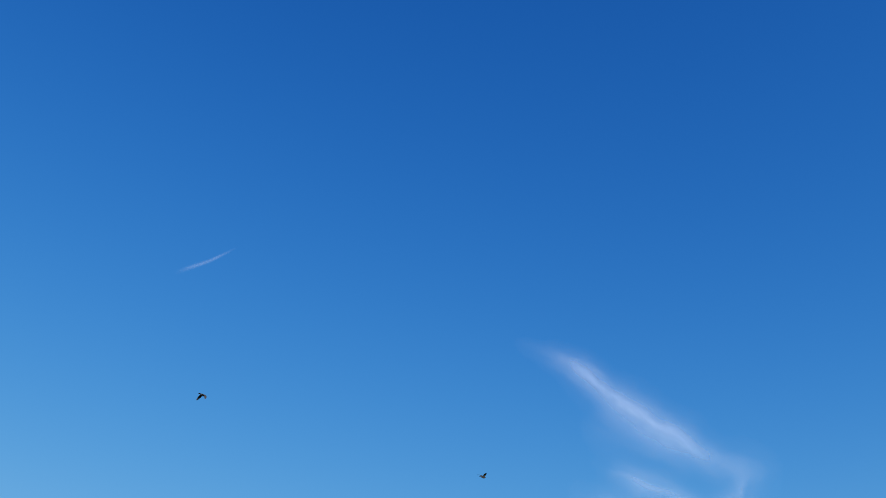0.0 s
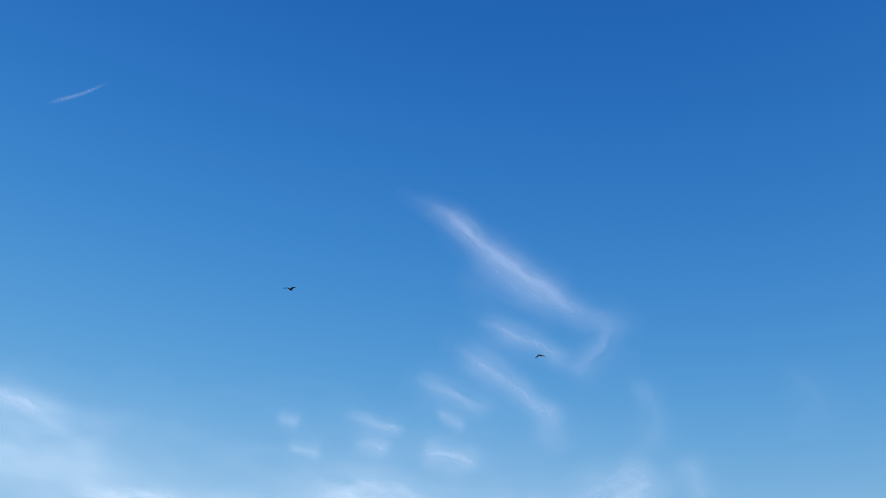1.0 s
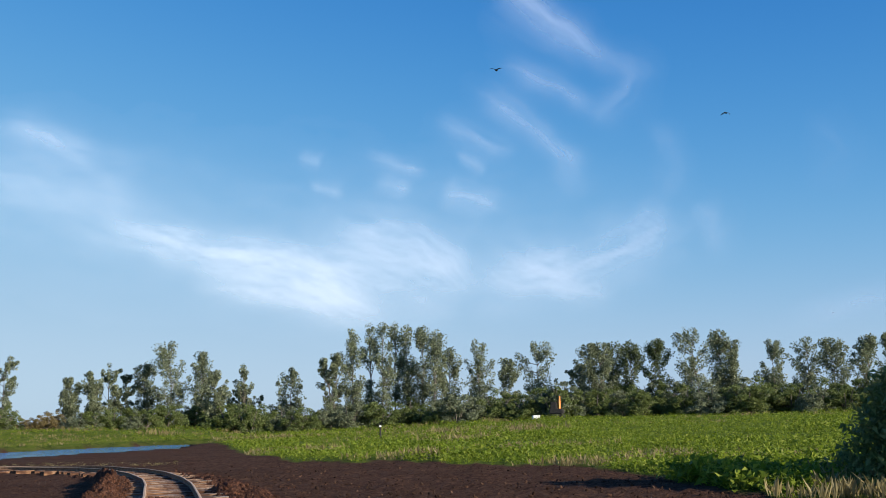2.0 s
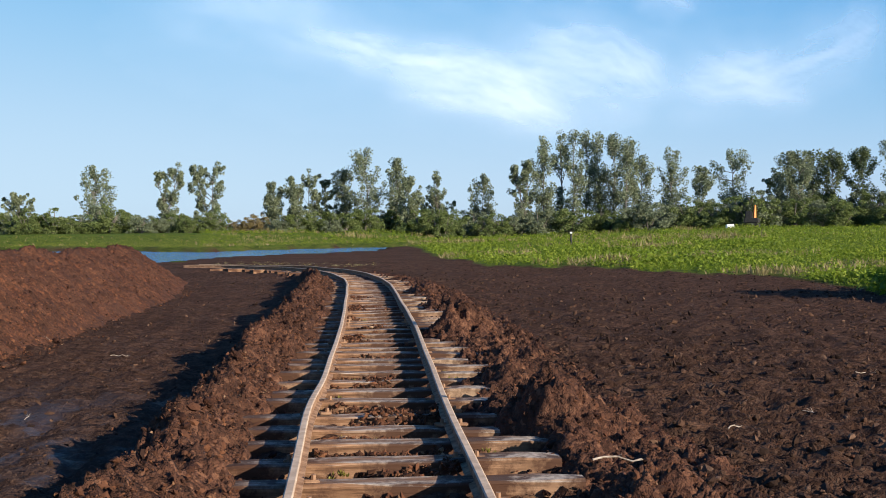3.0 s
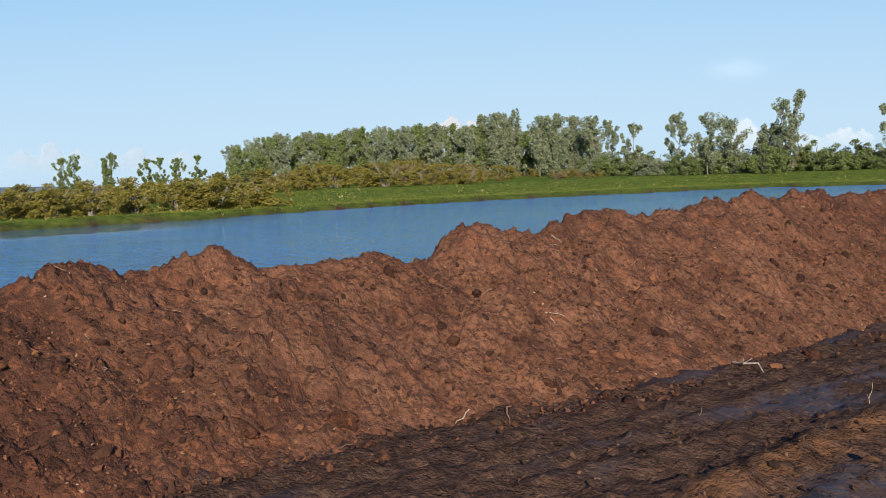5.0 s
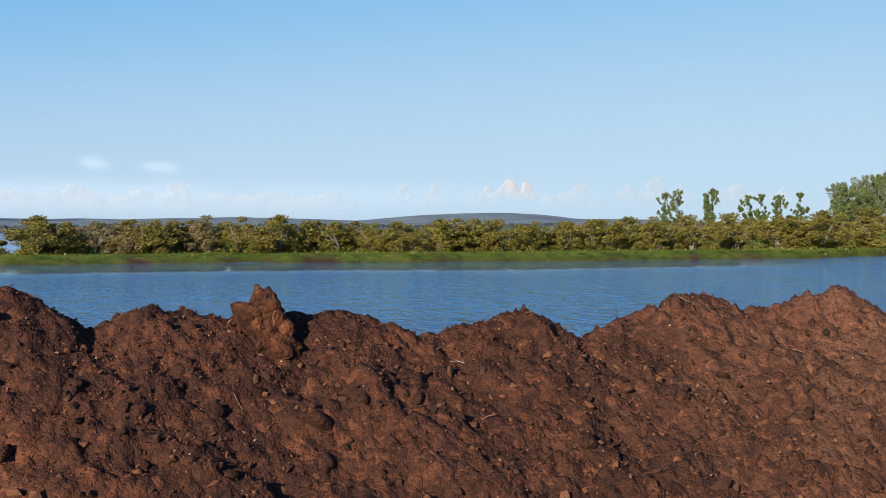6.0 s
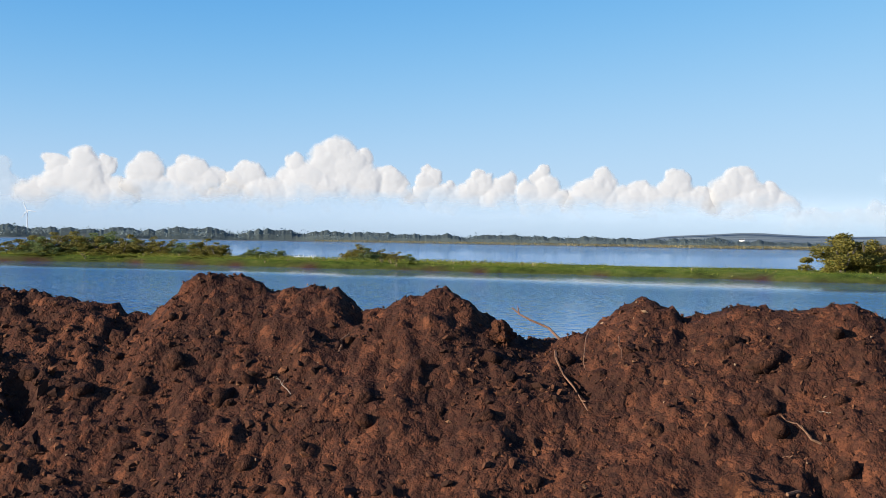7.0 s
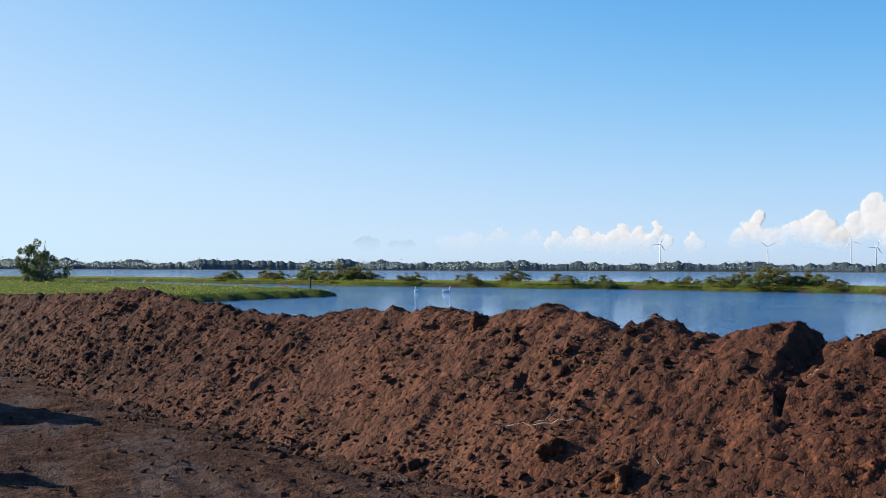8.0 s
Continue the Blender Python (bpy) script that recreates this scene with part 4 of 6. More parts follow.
def tall_shape(height, half, open_crown, seed):
    """Trunk with steep rising limbs, and the leaf clusters along them; in metres."""
    rnd, rng = random.Random(seed), np.random.RandomState(seed)
    bm = bmesh.new()
    thick = 0.010 * height
    stems = 2 if open_crown and half > 2.4 else 1
    lobes = []
    for k in range(stems):
        lean = Vector((rnd.uniform(-0.25, 0.25), rnd.uniform(-0.25, 0.25), 0)) * half + (Vector((half * 0.45 * (1 - 2 * k), 0, 0)) if stems > 1 else Vector())
        top = height * (0.96 if k == 0 else rnd.uniform(0.82, 0.95))
        line = [Vector((0, 0, -0.3))] + [lean * (f ** 1.4) + Vector((rnd.uniform(-0.1, 0.1) * half, rnd.uniform(-0.1, 0.1) * half, top * f)) for f in (0.2, 0.4, 0.6, 0.8, 1.0)]
        bm_tube(bm, line, [thick * (1 - 0.17 * j) for j in range(6)], 6)
        lobes += [(line[5], 0.045 * height), (line[4], 0.05 * height), (line[4].lerp(line[5], 0.5), 0.055 * height)]
        for j in range(17 if open_crown else 26):
            f0 = rnd.uniform(0.10, 0.85)
            k0 = min(int(f0 * 5), 4)
            base = line[k0].lerp(line[k0 + 1], f0 * 5 - k0)
            f1 = min(f0 + rnd.uniform(0.10, 0.30), 0.98)
            reach = half * float(np.interp(f1, [0.1, 0.3, 0.55, 0.8, 0.95, 1], [0.55, 0.75, 0.9, 1.0, 0.65, 0.3])) * rnd.uniform(0.5, 1.05) / (1 if stems == 1 else 1.5)
            turn = rnd.uniform(0, 6.283)
            end = base + Vector((math.cos(turn) * reach, math.sin(turn) * reach, (f1 - f0) * top))
            mid = base.lerp(end, 0.5) + Vector((math.cos(turn), math.sin(turn), -0.6)) * 0.12 * reach
            bm_tube(bm, [base, mid, end], [thick * 0.45, thick * 0.3, thick * 0.1], 4)
            for f in ((0.6, 0.85, 1.0) if open_crown else (0.4, 0.7, 1.0)):
                at = base.lerp(mid, f * 2) if f < 0.5 else mid.lerp(end, f * 2 - 1)
                lobes.append((at + Vector((rnd.uniform(-0.3, 0.3), rnd.uniform(-0.3, 0.3), 0.1)), height * rnd.uniform(0.034, 0.074) * (0.66 if open_crown else 0.95)))
    # suckers round the foot
    for j in range(16):
        turn, out, up = rnd.uniform(0, 6.283), half * rnd.uniform(0.1, 0.9), rnd.uniform(0.06, 0.42)
        lobes.append((Vector((math.cos(turn) * out * (1.1 - up), math.sin(turn) * out * (1.1 - up), height * up)), height * rnd.uniform(0.035, 0.065)))
    me = bpy.data.meshes.new("trunk")
    bm.to_mesh(me)
    bm.free()
    me.materials.append(M_BARK)
    v, f = clumps(lobes, 58, 0.35, rng, 1.1, 0.1)
    return me, v, f


def bush_shape(kind, seed):
    """A many-stemmed bush one metre high: a close, lumpy dome of leaf clumps down to the ground."""
    rnd, rng = random.Random(seed), np.random.RandomState(seed)
    bm = bmesh.new()
    lobes = []
    for k in range(6):
        turn, out = rnd.uniform(0, 6.283), rnd.uniform(0.15, 0.4)
        tip = Vector((math.cos(turn) * out, math.sin(turn) * out, rnd.uniform(0.5, 0.85)))
        bm_tube(bm, [Vector((0.1 * tip.x, 0.1 * tip.y, -0.03)), tip * 0.5, tip], [0.022, 0.015, 0.006], 5)
    heads = [(rnd.uniform(-0.42, 0.42), rnd.uniform(-0.42, 0.42), rnd.uniform(0.55, 1.0)) for k in range(7)]
    for hx, hy, hz in heads + [(0.0, 0.0, 1.0)]:
        for k in range(8 if kind == "bush" else 6):
            turn, up = rnd.uniform(0, 6.283), rnd.random()
            out = 0.27 * math.sqrt(max(0.0, 1 - up * up)) * rnd.uniform(0.7, 1.0)
            lobes.append((Vector((hx + math.cos(turn) * out, hy + math.sin(turn) * out, 0.04 + (hz - 0.14) * up)), rnd.uniform(0.07, 0.14)))
    me = bpy.data.meshes.new("trunk")
    bm.to_mesh(me)
    bm.free()
    me.materials.append(M_BARK)
    v, f = clumps(lobes, 105 if kind == "bush" else 80, 0.055 if kind == "bush" else 0.06, rng, 0.8)
    return me, v, f


BUSH_SHAPES = {}
TREE_RND = random.Random(44)


def ground_at(x, y):
    return float(land(np.array([x]), np.array([y]))[0][0])


def plant(name, label, category, group, kind, leaf_material, seeds, az, r, height, wide=1.0):
    key = (kind, leaf_material.name, TREE_RND.choice(seeds))
    if key not in BUSH_SHAPES:
        trunk, v, f = bush_shape(kind, key[2])
        BUSH_SHAPES[key] = (trunk, mesh_from("crown", v, f, leaf_material, smooth=False))
    trunk, crown = BUSH_SHAPES[key]
    p = place(az, r)
    ob = tagged(new(name), label, category, group)
    turn = Matrix.Rotation(TREE_RND.uniform(0, 6.283), 4, "Z")
    ob.matrix_basis = Matrix.Translation((p.x, p.y, ground_at(p.x, p.y) - 0.02)) @ turn @ Matrix.Diagonal((height * wide, height * wide, height, 1))
    part_of("trunk", trunk, ob)
    part_of("crown", crown, ob)
    return ob


def tall_tree(az, el, half, kind, r, label, group, leaf_material):
    """half: half the crown's width, in degrees as seen from the track."""
    p = place(az, r)
    z = ground_at(p.x, p.y)
    ob = tagged(new("tree"), label, "tree", group)
    ob.matrix_basis = Matrix.Translation((p.x, p.y, z - 0.02)) @ Matrix.Rotation(radians(az), 4, "Z")
    trunk, v, f = tall_shape(EYE + r * math.tan(radians(el)) - z, 1.15 * r * math.tan(radians(half)), kind == "o", TREE_RND.randrange(9999))
    part_of("trunk", trunk, ob)
    part_of("crown", mesh_from("crown", v, f, leaf_material, smooth=False), ob)


TREE_WORDS = {"p": "tall slender poplar with grey-green leaves in a row", "o": "thin open-crowned tree with bare limbs showing between leaf clusters", "w": "broad tall poplar with a dense grey-green crown", "r": "rounded green tree in the tree line", "d": "tall dark-leaved poplar in the tree line"}


def tall_trees():
    # degrees to the left, degrees up to the top, half the crown's width in degrees, kind
    rows = "23.3 1.8 .85 r,19.9 3.12 .84 p,16.53 3.29 .84 o,14.65 3.35 1.0 o,11.45 2.36 .46 p,10.48 2.63 .46 p,9.64 3.02 .59 o,8.89 2.46 .46 o,8.1 2.97 .54 p,6.97 4.03 .94 w,5.43 3.52 .43 p,4.87 2.61 .7 w,3.32 2.89 .45 o,3.6 1.7 .97 r,1.06 2.7 .7 p,-.92 3.41 .8 o,-1.96 4.57 .54 p,-2.89 4.78 .51 o,-3.42 4.88 .49 o,-4.03 4.82 .49 o,-4.69 4.72 .54 p,-5.39 4.6 .59 w,-5.99 4.45 .62 w,-6.73 3.52 .59 p,-8.26 3.9 .73 w,-9.74 2.94 .59 p,-11.21 3.73 .97 w,-13 2.57 .59 o,-13.52 3.56 .62 p,-14.34 3.59 .67 w"
    rows += ",-14.83 3.63 .59 d,-15.7 3.59 .62 d,-17.07 3.68 .76 d,-18.86 4.15 .97 w,-19.92 4.01 .59 p,-20.54 3.49 .4 p,-22.43 3.47 .65 p,-23.88 3.46 .7 w,-25.2 3.43 .73 w,-26.59 3.45 .67 w,-27.71 3.53 .76 w"
    rows += ",32.94 3.77 .97 o,33.94 2.2 .67 p,28.5 3.11 .6 o,27.16 3.26 .6 o,25.23 1.91 .81 o,35.53 2.5 .94 w,36.77 2.89 1.08 w,38.17 2.95 .59 o,40.29 2.54 .54 o"
    for row in rows.split(","):
        az, el, half, k = row.split()
        az = float(az)
        r = (186 if az < 21 else 176) + TREE_RND.uniform(-6, 8)
        tall_tree(az, float(el), float(half), k, r, TREE_WORDS[k], "tree line beyond the field", M_PINE if k == "d" else M_LEAF)
    # the hedge of undergrowth at their feet
    az = -29.5
    while az < 43:
        top = table(az, (-29, 1.25), (-12, 1.35), (-9, 1.05), (-6, 0.7), (3, 0.65), (12, 0.55), (13.5, 0.5), (20, 0.75), (24, 0.8), (31, 0.85), (36, 0.9), (42, 0.7)) + TREE_RND.uniform(0.0, 0.6)
        r = 180 + TREE_RND.uniform(-7, 9)
        p = place(az, r)
        tall = EYE + r * math.tan(radians(top)) - ground_at(p.x, p.y)
        plant("bush", "leafy green bush under the tall trees", "bush", "undergrowth of the tree line", "bush", M_RUST if 11.4 < az < 14 else TREE_RND.choice((M_LEAF, M_LEAF2, M_LEAF2)), (1, 2, 3), az, r, max(tall, 2.0), TREE_RND.uniform(1.1, 1.6))
        az += TREE_RND.uniform(0.35, 0.62)


def wood_by_lake():
    """The close-grown wood behind the lake, and the scrub before it."""
    for row in "41.52 2.76 .59 o,42.28 2.98 .62 p,43.3 2.99 .54 p,43.98 3.13 .59 p,44.93 3.05 .59 p,46.26 3.48 .85 o,47 3.29 .59 p,47.74 3.26 .54 o,48.52 2.67 .6 p".split(","):
        az, el, half, k = row.split()
        tall_tree(float(az), float(el), float(half), k, 190 + TREE_RND.uniform(-5, 5), "tall tree with a pale bare trunk in the wood", "wood by the lake", M_LEAF)
    for row, r0 in enumerate((196, 212)):
        az = 42.6 + 0.3 * row
        while az < 60.0:
            el = table(az, (41, 2.3), (47, 2.6), (49, 2.75), (50, 2.9), (52, 2.85), (55, 2.7), (57, 2.75), (59, 2.45), (60.5, 1.9)) * TREE_RND.uniform(0.90, 1.03)
            tall_tree(az, el, TREE_RND.uniform(0.55, 0.8), "p", r0 + TREE_RND.uniform(-5, 5), "tree of the dense green wood by the lake", "wood by the lake", TREE_RND.choice((M_LEAF, M_LEAF2)))
            az += TREE_RND.uniform(0.5, 0.9)
    for az, el, half in ((68.0, 1.75, 0.4), (67.5, 1.9, 0.45), (65.95, 1.95, 0.55), (64.2, 1.6, 0.45), (63.5, 1.65, 0.35), (62.7, 1.6, 0.35), (61.7, 1.7, 0.4)):
        tall_tree(az, el, half, "o", 260, "lone slim tree standing above the scrub", "trees above the scrub", M_LEAF2)
    for k in range(170):
        az = TREE_RND.uniform(42, 97.5)
        r = float(far_shore(az)) + (TREE_RND.uniform(27, 80) if az < 60 else TREE_RND.uniform(11, 60))
        el = table(az, (42, 0.4), (46, 0.75), (50, 1.25), (56, 1.35), (58, 0.9), (62, 0.7), (70, 0.5), (85, 0.35), (97, 0.2)) + TREE_RND.uniform(-0.6, 0.05)
        p = place(az, r)
        h = max(EYE + r * math.tan(radians(el)) - ground_at(p.x, p.y), 1.2)
        plant("scrub_bush", "olive and brown scrub bush on the lake's far bank", "bush", "scrub along the far bank", "scrub", TREE_RND.choice((M_OLIVE, M_OLIVE, M_OLIVE, M_RUST)), (1, 2, 3, 4), az, r, h, TREE_RND.uniform(1.2, 1.8))
    # the row right along the water
    rows = "98.5 .5,97.4 .35,95.9 .2,94.6 .3,93.3 .45,92 .4,90.6 .55,89 .5,87.2 .55,85.6 .4,84.1 .35,82.5 .15,81.2 .2,79.3 .45,77.7 .5,76.2 .3,74.4 .2,72.8 .3,71.5 .4,70 .4,68.6 .45,66.8 .5,64.8 .6,62.8 .6,60.8 .7,59 .8"
    for row in rows.split(","):
        az, el = (float(v) for v in row.split())
        r = float(far_shore(az)) + TREE_RND.uniform(6.5, 9.5)
        plant("scrub_bush", "rounded olive-green bush at the water's edge", "bush", "scrub along the far bank", "bush", TREE_RND.choice((M_OLIVE, M_OLIVE, M_OLIVE, M_RUST)), (4, 5, 6), az, r, EYE + r * math.tan(radians(el)) + 0.35, TREE_RND.uniform(1.35, 1.8))


def islet_bushes():
    rows = "150.4 -.2,149.2 0,148.3 -.25,147.3 -.15,146 -.5,139.4 -.3,138 -.35,137.2 -.2,136.4 -.05,135.5 0,134.6 -.05,133.7 0,132.8 -.1,131.8 -.2,130.8 -.3,129.9 -.4,129.2 -.25,126.8 -.6,125.9 -.7,121.9 -.4,120.6 -.6,119.8 -.7,175.4 -.2,173.6 -.1,171.8 -.05,170.2 .05,169.2 -.05,166.4 -.3,163.8 -.35,161.4 -.2,159.2 -.35,157.2 -.4,154.8 -.45,153 -.4,151.8 -.35"
    for row in rows.split(","):
        az, el = (float(v) for v in row.split())
        r = float(far_shore(az)) + TREE_RND.uniform(4, 7)
        h = max(EYE + r * math.tan(radians(el)) + 0.25, 0.7) * 1.2
        for k in (0, TREE_RND.choice((-0.45, 0.45))):
            plant("bush", "low green willow bush on the narrow bank between the lakes", "bush", "bushes on the narrow bank", "bush", TREE_RND.choice((M_LEAF2, M_OLIVE, M_OLIVE)), (1, 2, 5, 6), az + k, r - abs(k) * 3, h * (1.0 if k == 0 else 0.8), 1.9)
    plant("tree", "small round green tree standing alone on the grassy spit", "tree", "", "bush", M_PINE, (7,), 184.4, 132, 5.4, 0.75)


tall_trees()
wood_by_lake()
islet_bushes()


def tufts(name, label, spots, height, material, seed, per=5, lean=0.45, width=0.16):
    """Many weeds in one mesh; each is a handful of bent upright leaves."""
    rng = np.random.RandomState(seed)
    p = np.repeat(np.asarray(spots), per, axis=0)
    n = len(p)
    h = np.repeat(np.asarray(height), per) * rng.uniform(0.55, 1.15, n)
    turn = rng.uniform(0, 6.283, n)
    out = np.c_[np.cos(turn), np.sin(turn), np.zeros(n)]
    side = np.c_[-np.sin(turn), np.cos(turn), np.zeros(n)]
    base = p + out * (h * rng.uniform(0, 0.35, n))[:, None]
    w = (h * width * rng.uniform(0.6, 1.5, n))[:, None]
    up = np.c_[np.zeros(n), np.zeros(n), h]
    mid = base + up * 0.55 + out * (h * lean * 0.35)[:, None]
    tip = base + up + out * (h * lean * rng.uniform(0.3, 1.6, n))[:, None]
    v = np.stack([base, mid + side * w, tip, mid - side * w], 1).reshape(-1, 3)
    tagged(new(name, mesh_from(name, v, np.arange(4 * n).reshape(n, 4), material, smooth=False)), label, "plants", kind="stuff")


def weeds():
    rng = np.random.RandomState(21)
    n = 42000
    az, r = rng.uniform(-32, 15, n), np.exp(rng.uniform(math.log(18), math.log(175), n))
    x, y = -np.sin(np.radians(az)) * r, np.cos(np.radians(az)) * r
    z, cover, *_ = land(x, y)
    patch = fbm(x * 0.16, y * 0.16, 3)
    ok = (cover > 0.55) & (rng.rand(n) < 0.9 + patch)
    x, y, z, r, patch, az = x[ok], y[ok], z[ok], r[ok], patch[ok], az[ok]
    h = (0.16 + 0.24 * rng.rand(len(x)) + 0.55 * patch.clip(0, 1)) * (1 + r / 400)
    dry = (fbm(x * 0.11 + 40, y * 0.11, 3) + 0.16 * rng.rand(len(x)) > 0.33)
    p = np.c_[x, y, z - 0.03]
    per = 11
    g = np.repeat(p[~dry], per, axis=0)
    hh = np.repeat(h[~dry], per)
    g = g + np.c_[rng.normal(0, 0.30, len(g)) * hh * 1.2, rng.normal(0, 0.30, len(g)) * hh * 1.2, hh * rng.uniform(0.15, 0.8, len(g))]
    v, f = leaf_quads(g, hh * rng.uniform(0.18, 0.40, len(g)), rng, -0.2)
    tagged(new("bog_weeds", mesh_from("bog_weeds", v, f, M_WEED, smooth=False)), "bright green leafy weeds covering the open bog", "plants", kind="stuff")
    tufts("dry_grass", "pale dry grass among the green weeds", p[dry], h[dry] * 0.9, M_STRAW, 2, width=0.07)
    # tall growth added past the field's end to throw the long shadow
    m = 2600
    xs, ys = rng.normal(12.2, 0.8, m), rng.normal(21.6, 1.0, m)
    top = (2.9 - 0.5 * ((xs - 12.2) / 0.8) ** 2 - 0.3 * ((ys - 21.6) / 1.0) ** 2).clip(0.3)
    g = np.repeat(np.c_[xs, ys, np.zeros(m)], 9, axis=0) + np.c_[rng.normal(0, 0.14, (m * 9, 2)), np.repeat(top, 9) * rng.uniform(0.02, 1, m * 9)]
    v, f = leaf_quads(g, rng.uniform(0.10, 0.24, m * 9), rng, -0.3)
    tagged(new("rank_weeds", mesh_from("rank_weeds", v, f, M_LEAF2, smooth=False)), "clump of tall weeds added to throw the long shadow", "plants", kind="stuff")
    # the grassy edges of the banks
    m = 34000
    az = np.r_[rng.uniform(3, 64, 12000), rng.uniform(3, 192, 9000), rng.uniform(112, 186, m - 24000), rng.uniform(168, 192, 3000)]
    r = far_shore(az) + rng.gamma(1.6, 4.0, m)
    r[:12000] = far_shore(az[:12000]) + rng.uniform(0, 26, 12000)
    r[-3000:] = rng.uniform(66, 150, 3000)
    x, y = -np.sin(np.radians(az)) * r, np.cos(np.radians(az)) * r
    z, cover, *_ = land(x, y)
    ok = z > -0.45
    p, h = np.c_[x, y, z - 0.03][ok], ((0.13 + 0.25 * rng.rand(m) ** 2) * np.where((az > 58) & (az < 100), 0.75, np.interp(az, [100, 120, 175, 182], [0.8, 1.0, 1.15, 1.0])))[ok]
    dry = rng.rand(len(p)) < 0.03
    g = np.repeat(p[~dry], 8, axis=0)
    hh = np.repeat(h[~dry], 8)
    g = g + np.c_[rng.normal(0, 0.5, (len(g), 2)), hh * rng.uniform(0.1, 0.8, len(g))]
    v, f = leaf_quads(g, hh.clip(0, 0.5) * rng.uniform(0.25, 0.5, len(g)), rng, -0.6)
    tagged(new("bank_grass", mesh_from("bank_grass", v, f, M_BANK, smooth=False)), "green grass fringing the lake's banks", "plants", kind="stuff")
    tufts("bank_sedge", "pale dry sedge on the lake's banks", p[dry], h[dry], M_STRAW, 5, width=0.2)
    # straw where the track swings away, and sprigs between the rails
    m = 320
    x, y = rng.uniform(-12.5, -5.2, m), rng.normal(0, 1.2, m)
    y = y + 45.5 + (x + 5) * -0.55
    tufts("straw", "dry yellow grass by the bend of the track", np.c_[x, y, np.full(m, 0.0)], 0.03 + 0.09 * rng.rand(m), M_STRAW, 6, lean=1.6, width=0.10)
    t = np.repeat(rng.uniform(12.5, 30, 40), 14) + rng.normal(0, 0.09, 40 * 14)
    v = np.repeat(rng.choice((0.36, 0.40, 0.33, -0.68, 0.2, -0.62), 40), 14) + rng.normal(0, 0.06, 40 * 14)
    q, k = line_at(t)
    tufts("sprigs", "small green and yellow sprigs between the sleepers", np.c_[q + k * v[:, None], np.full(len(t), 0.06)], 0.012 + 0.028 * rng.rand(len(t)), M_OLIVE, 7, width=0.22)


weeds()


def far_woods():
    """The wooded skyline across the wide lake."""
    rng = np.random.RandomState(31)
    n = 3400
    az = rng.uniform(60, 203, n)
    shore = np.where(az < 97, 620, np.interp(az, [95, 105, 125, 150, 190, 200], [560, 620, 900, 950, 900, 760]))
    r = shore * rng.uniform(1.08, 1.45, n)
    x, y = -np.sin(np.radians(az)) * r, np.cos(np.radians(az)) * r
    h = (7.5 + 2.5 * rng.rand(n) + 5 * fbm(az * 0.9, az * 0, 3)) * np.interp(az, [97, 112, 126, 203], [0.6, 0.75, 1.0, 1.0]) * (r / 900) ** 0.5
    h = h.clip(2.0, 14)
    per = 60
    d = rng.normal(size=(n, per, 3)) * np.stack([h * 0.6, h * 0.6, h * 0.17], -1)[:, None]
    c = np.stack([x, y, h * 0.38], -1)[:, None] + d
    c[..., 2] = c[..., 2].clip(0.2)
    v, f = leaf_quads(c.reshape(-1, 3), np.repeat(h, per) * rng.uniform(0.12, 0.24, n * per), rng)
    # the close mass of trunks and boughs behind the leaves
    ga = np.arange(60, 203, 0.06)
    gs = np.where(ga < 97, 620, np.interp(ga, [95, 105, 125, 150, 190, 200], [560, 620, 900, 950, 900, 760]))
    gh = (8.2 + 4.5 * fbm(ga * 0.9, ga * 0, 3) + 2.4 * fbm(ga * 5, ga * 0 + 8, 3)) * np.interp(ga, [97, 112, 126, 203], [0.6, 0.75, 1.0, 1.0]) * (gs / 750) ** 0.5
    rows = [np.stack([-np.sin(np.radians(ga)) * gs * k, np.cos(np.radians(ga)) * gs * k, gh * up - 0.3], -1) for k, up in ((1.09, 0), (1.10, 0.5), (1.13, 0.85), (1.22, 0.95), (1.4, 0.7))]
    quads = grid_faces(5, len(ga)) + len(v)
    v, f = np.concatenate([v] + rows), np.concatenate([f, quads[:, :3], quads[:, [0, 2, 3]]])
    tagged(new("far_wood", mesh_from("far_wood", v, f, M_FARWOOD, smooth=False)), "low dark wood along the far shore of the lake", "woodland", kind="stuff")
    # pale reeds along the far shore
    m = 6000
    az = 97 + 27 * rng.rand(m) ** 1.3
    r = np.interp(az, [95, 105, 125, 150, 190, 200], [560, 620, 900, 950, 900, 760]) * rng.uniform(1.0, 1.02, m)
    g = np.c_[-np.sin(np.radians(az)) * r, np.cos(np.radians(az)) * r, rng.uniform(-0.2, 1.1, m)]
    v, f = leaf_quads(g, rng.uniform(0.5, 1.3, m), rng)
    tagged(new("far_reeds", mesh_from("far_reeds", v, f, M_STRAW, smooth=False)), "pale reeds along the far shore of the lake", "reeds", kind="stuff")


far_woods()


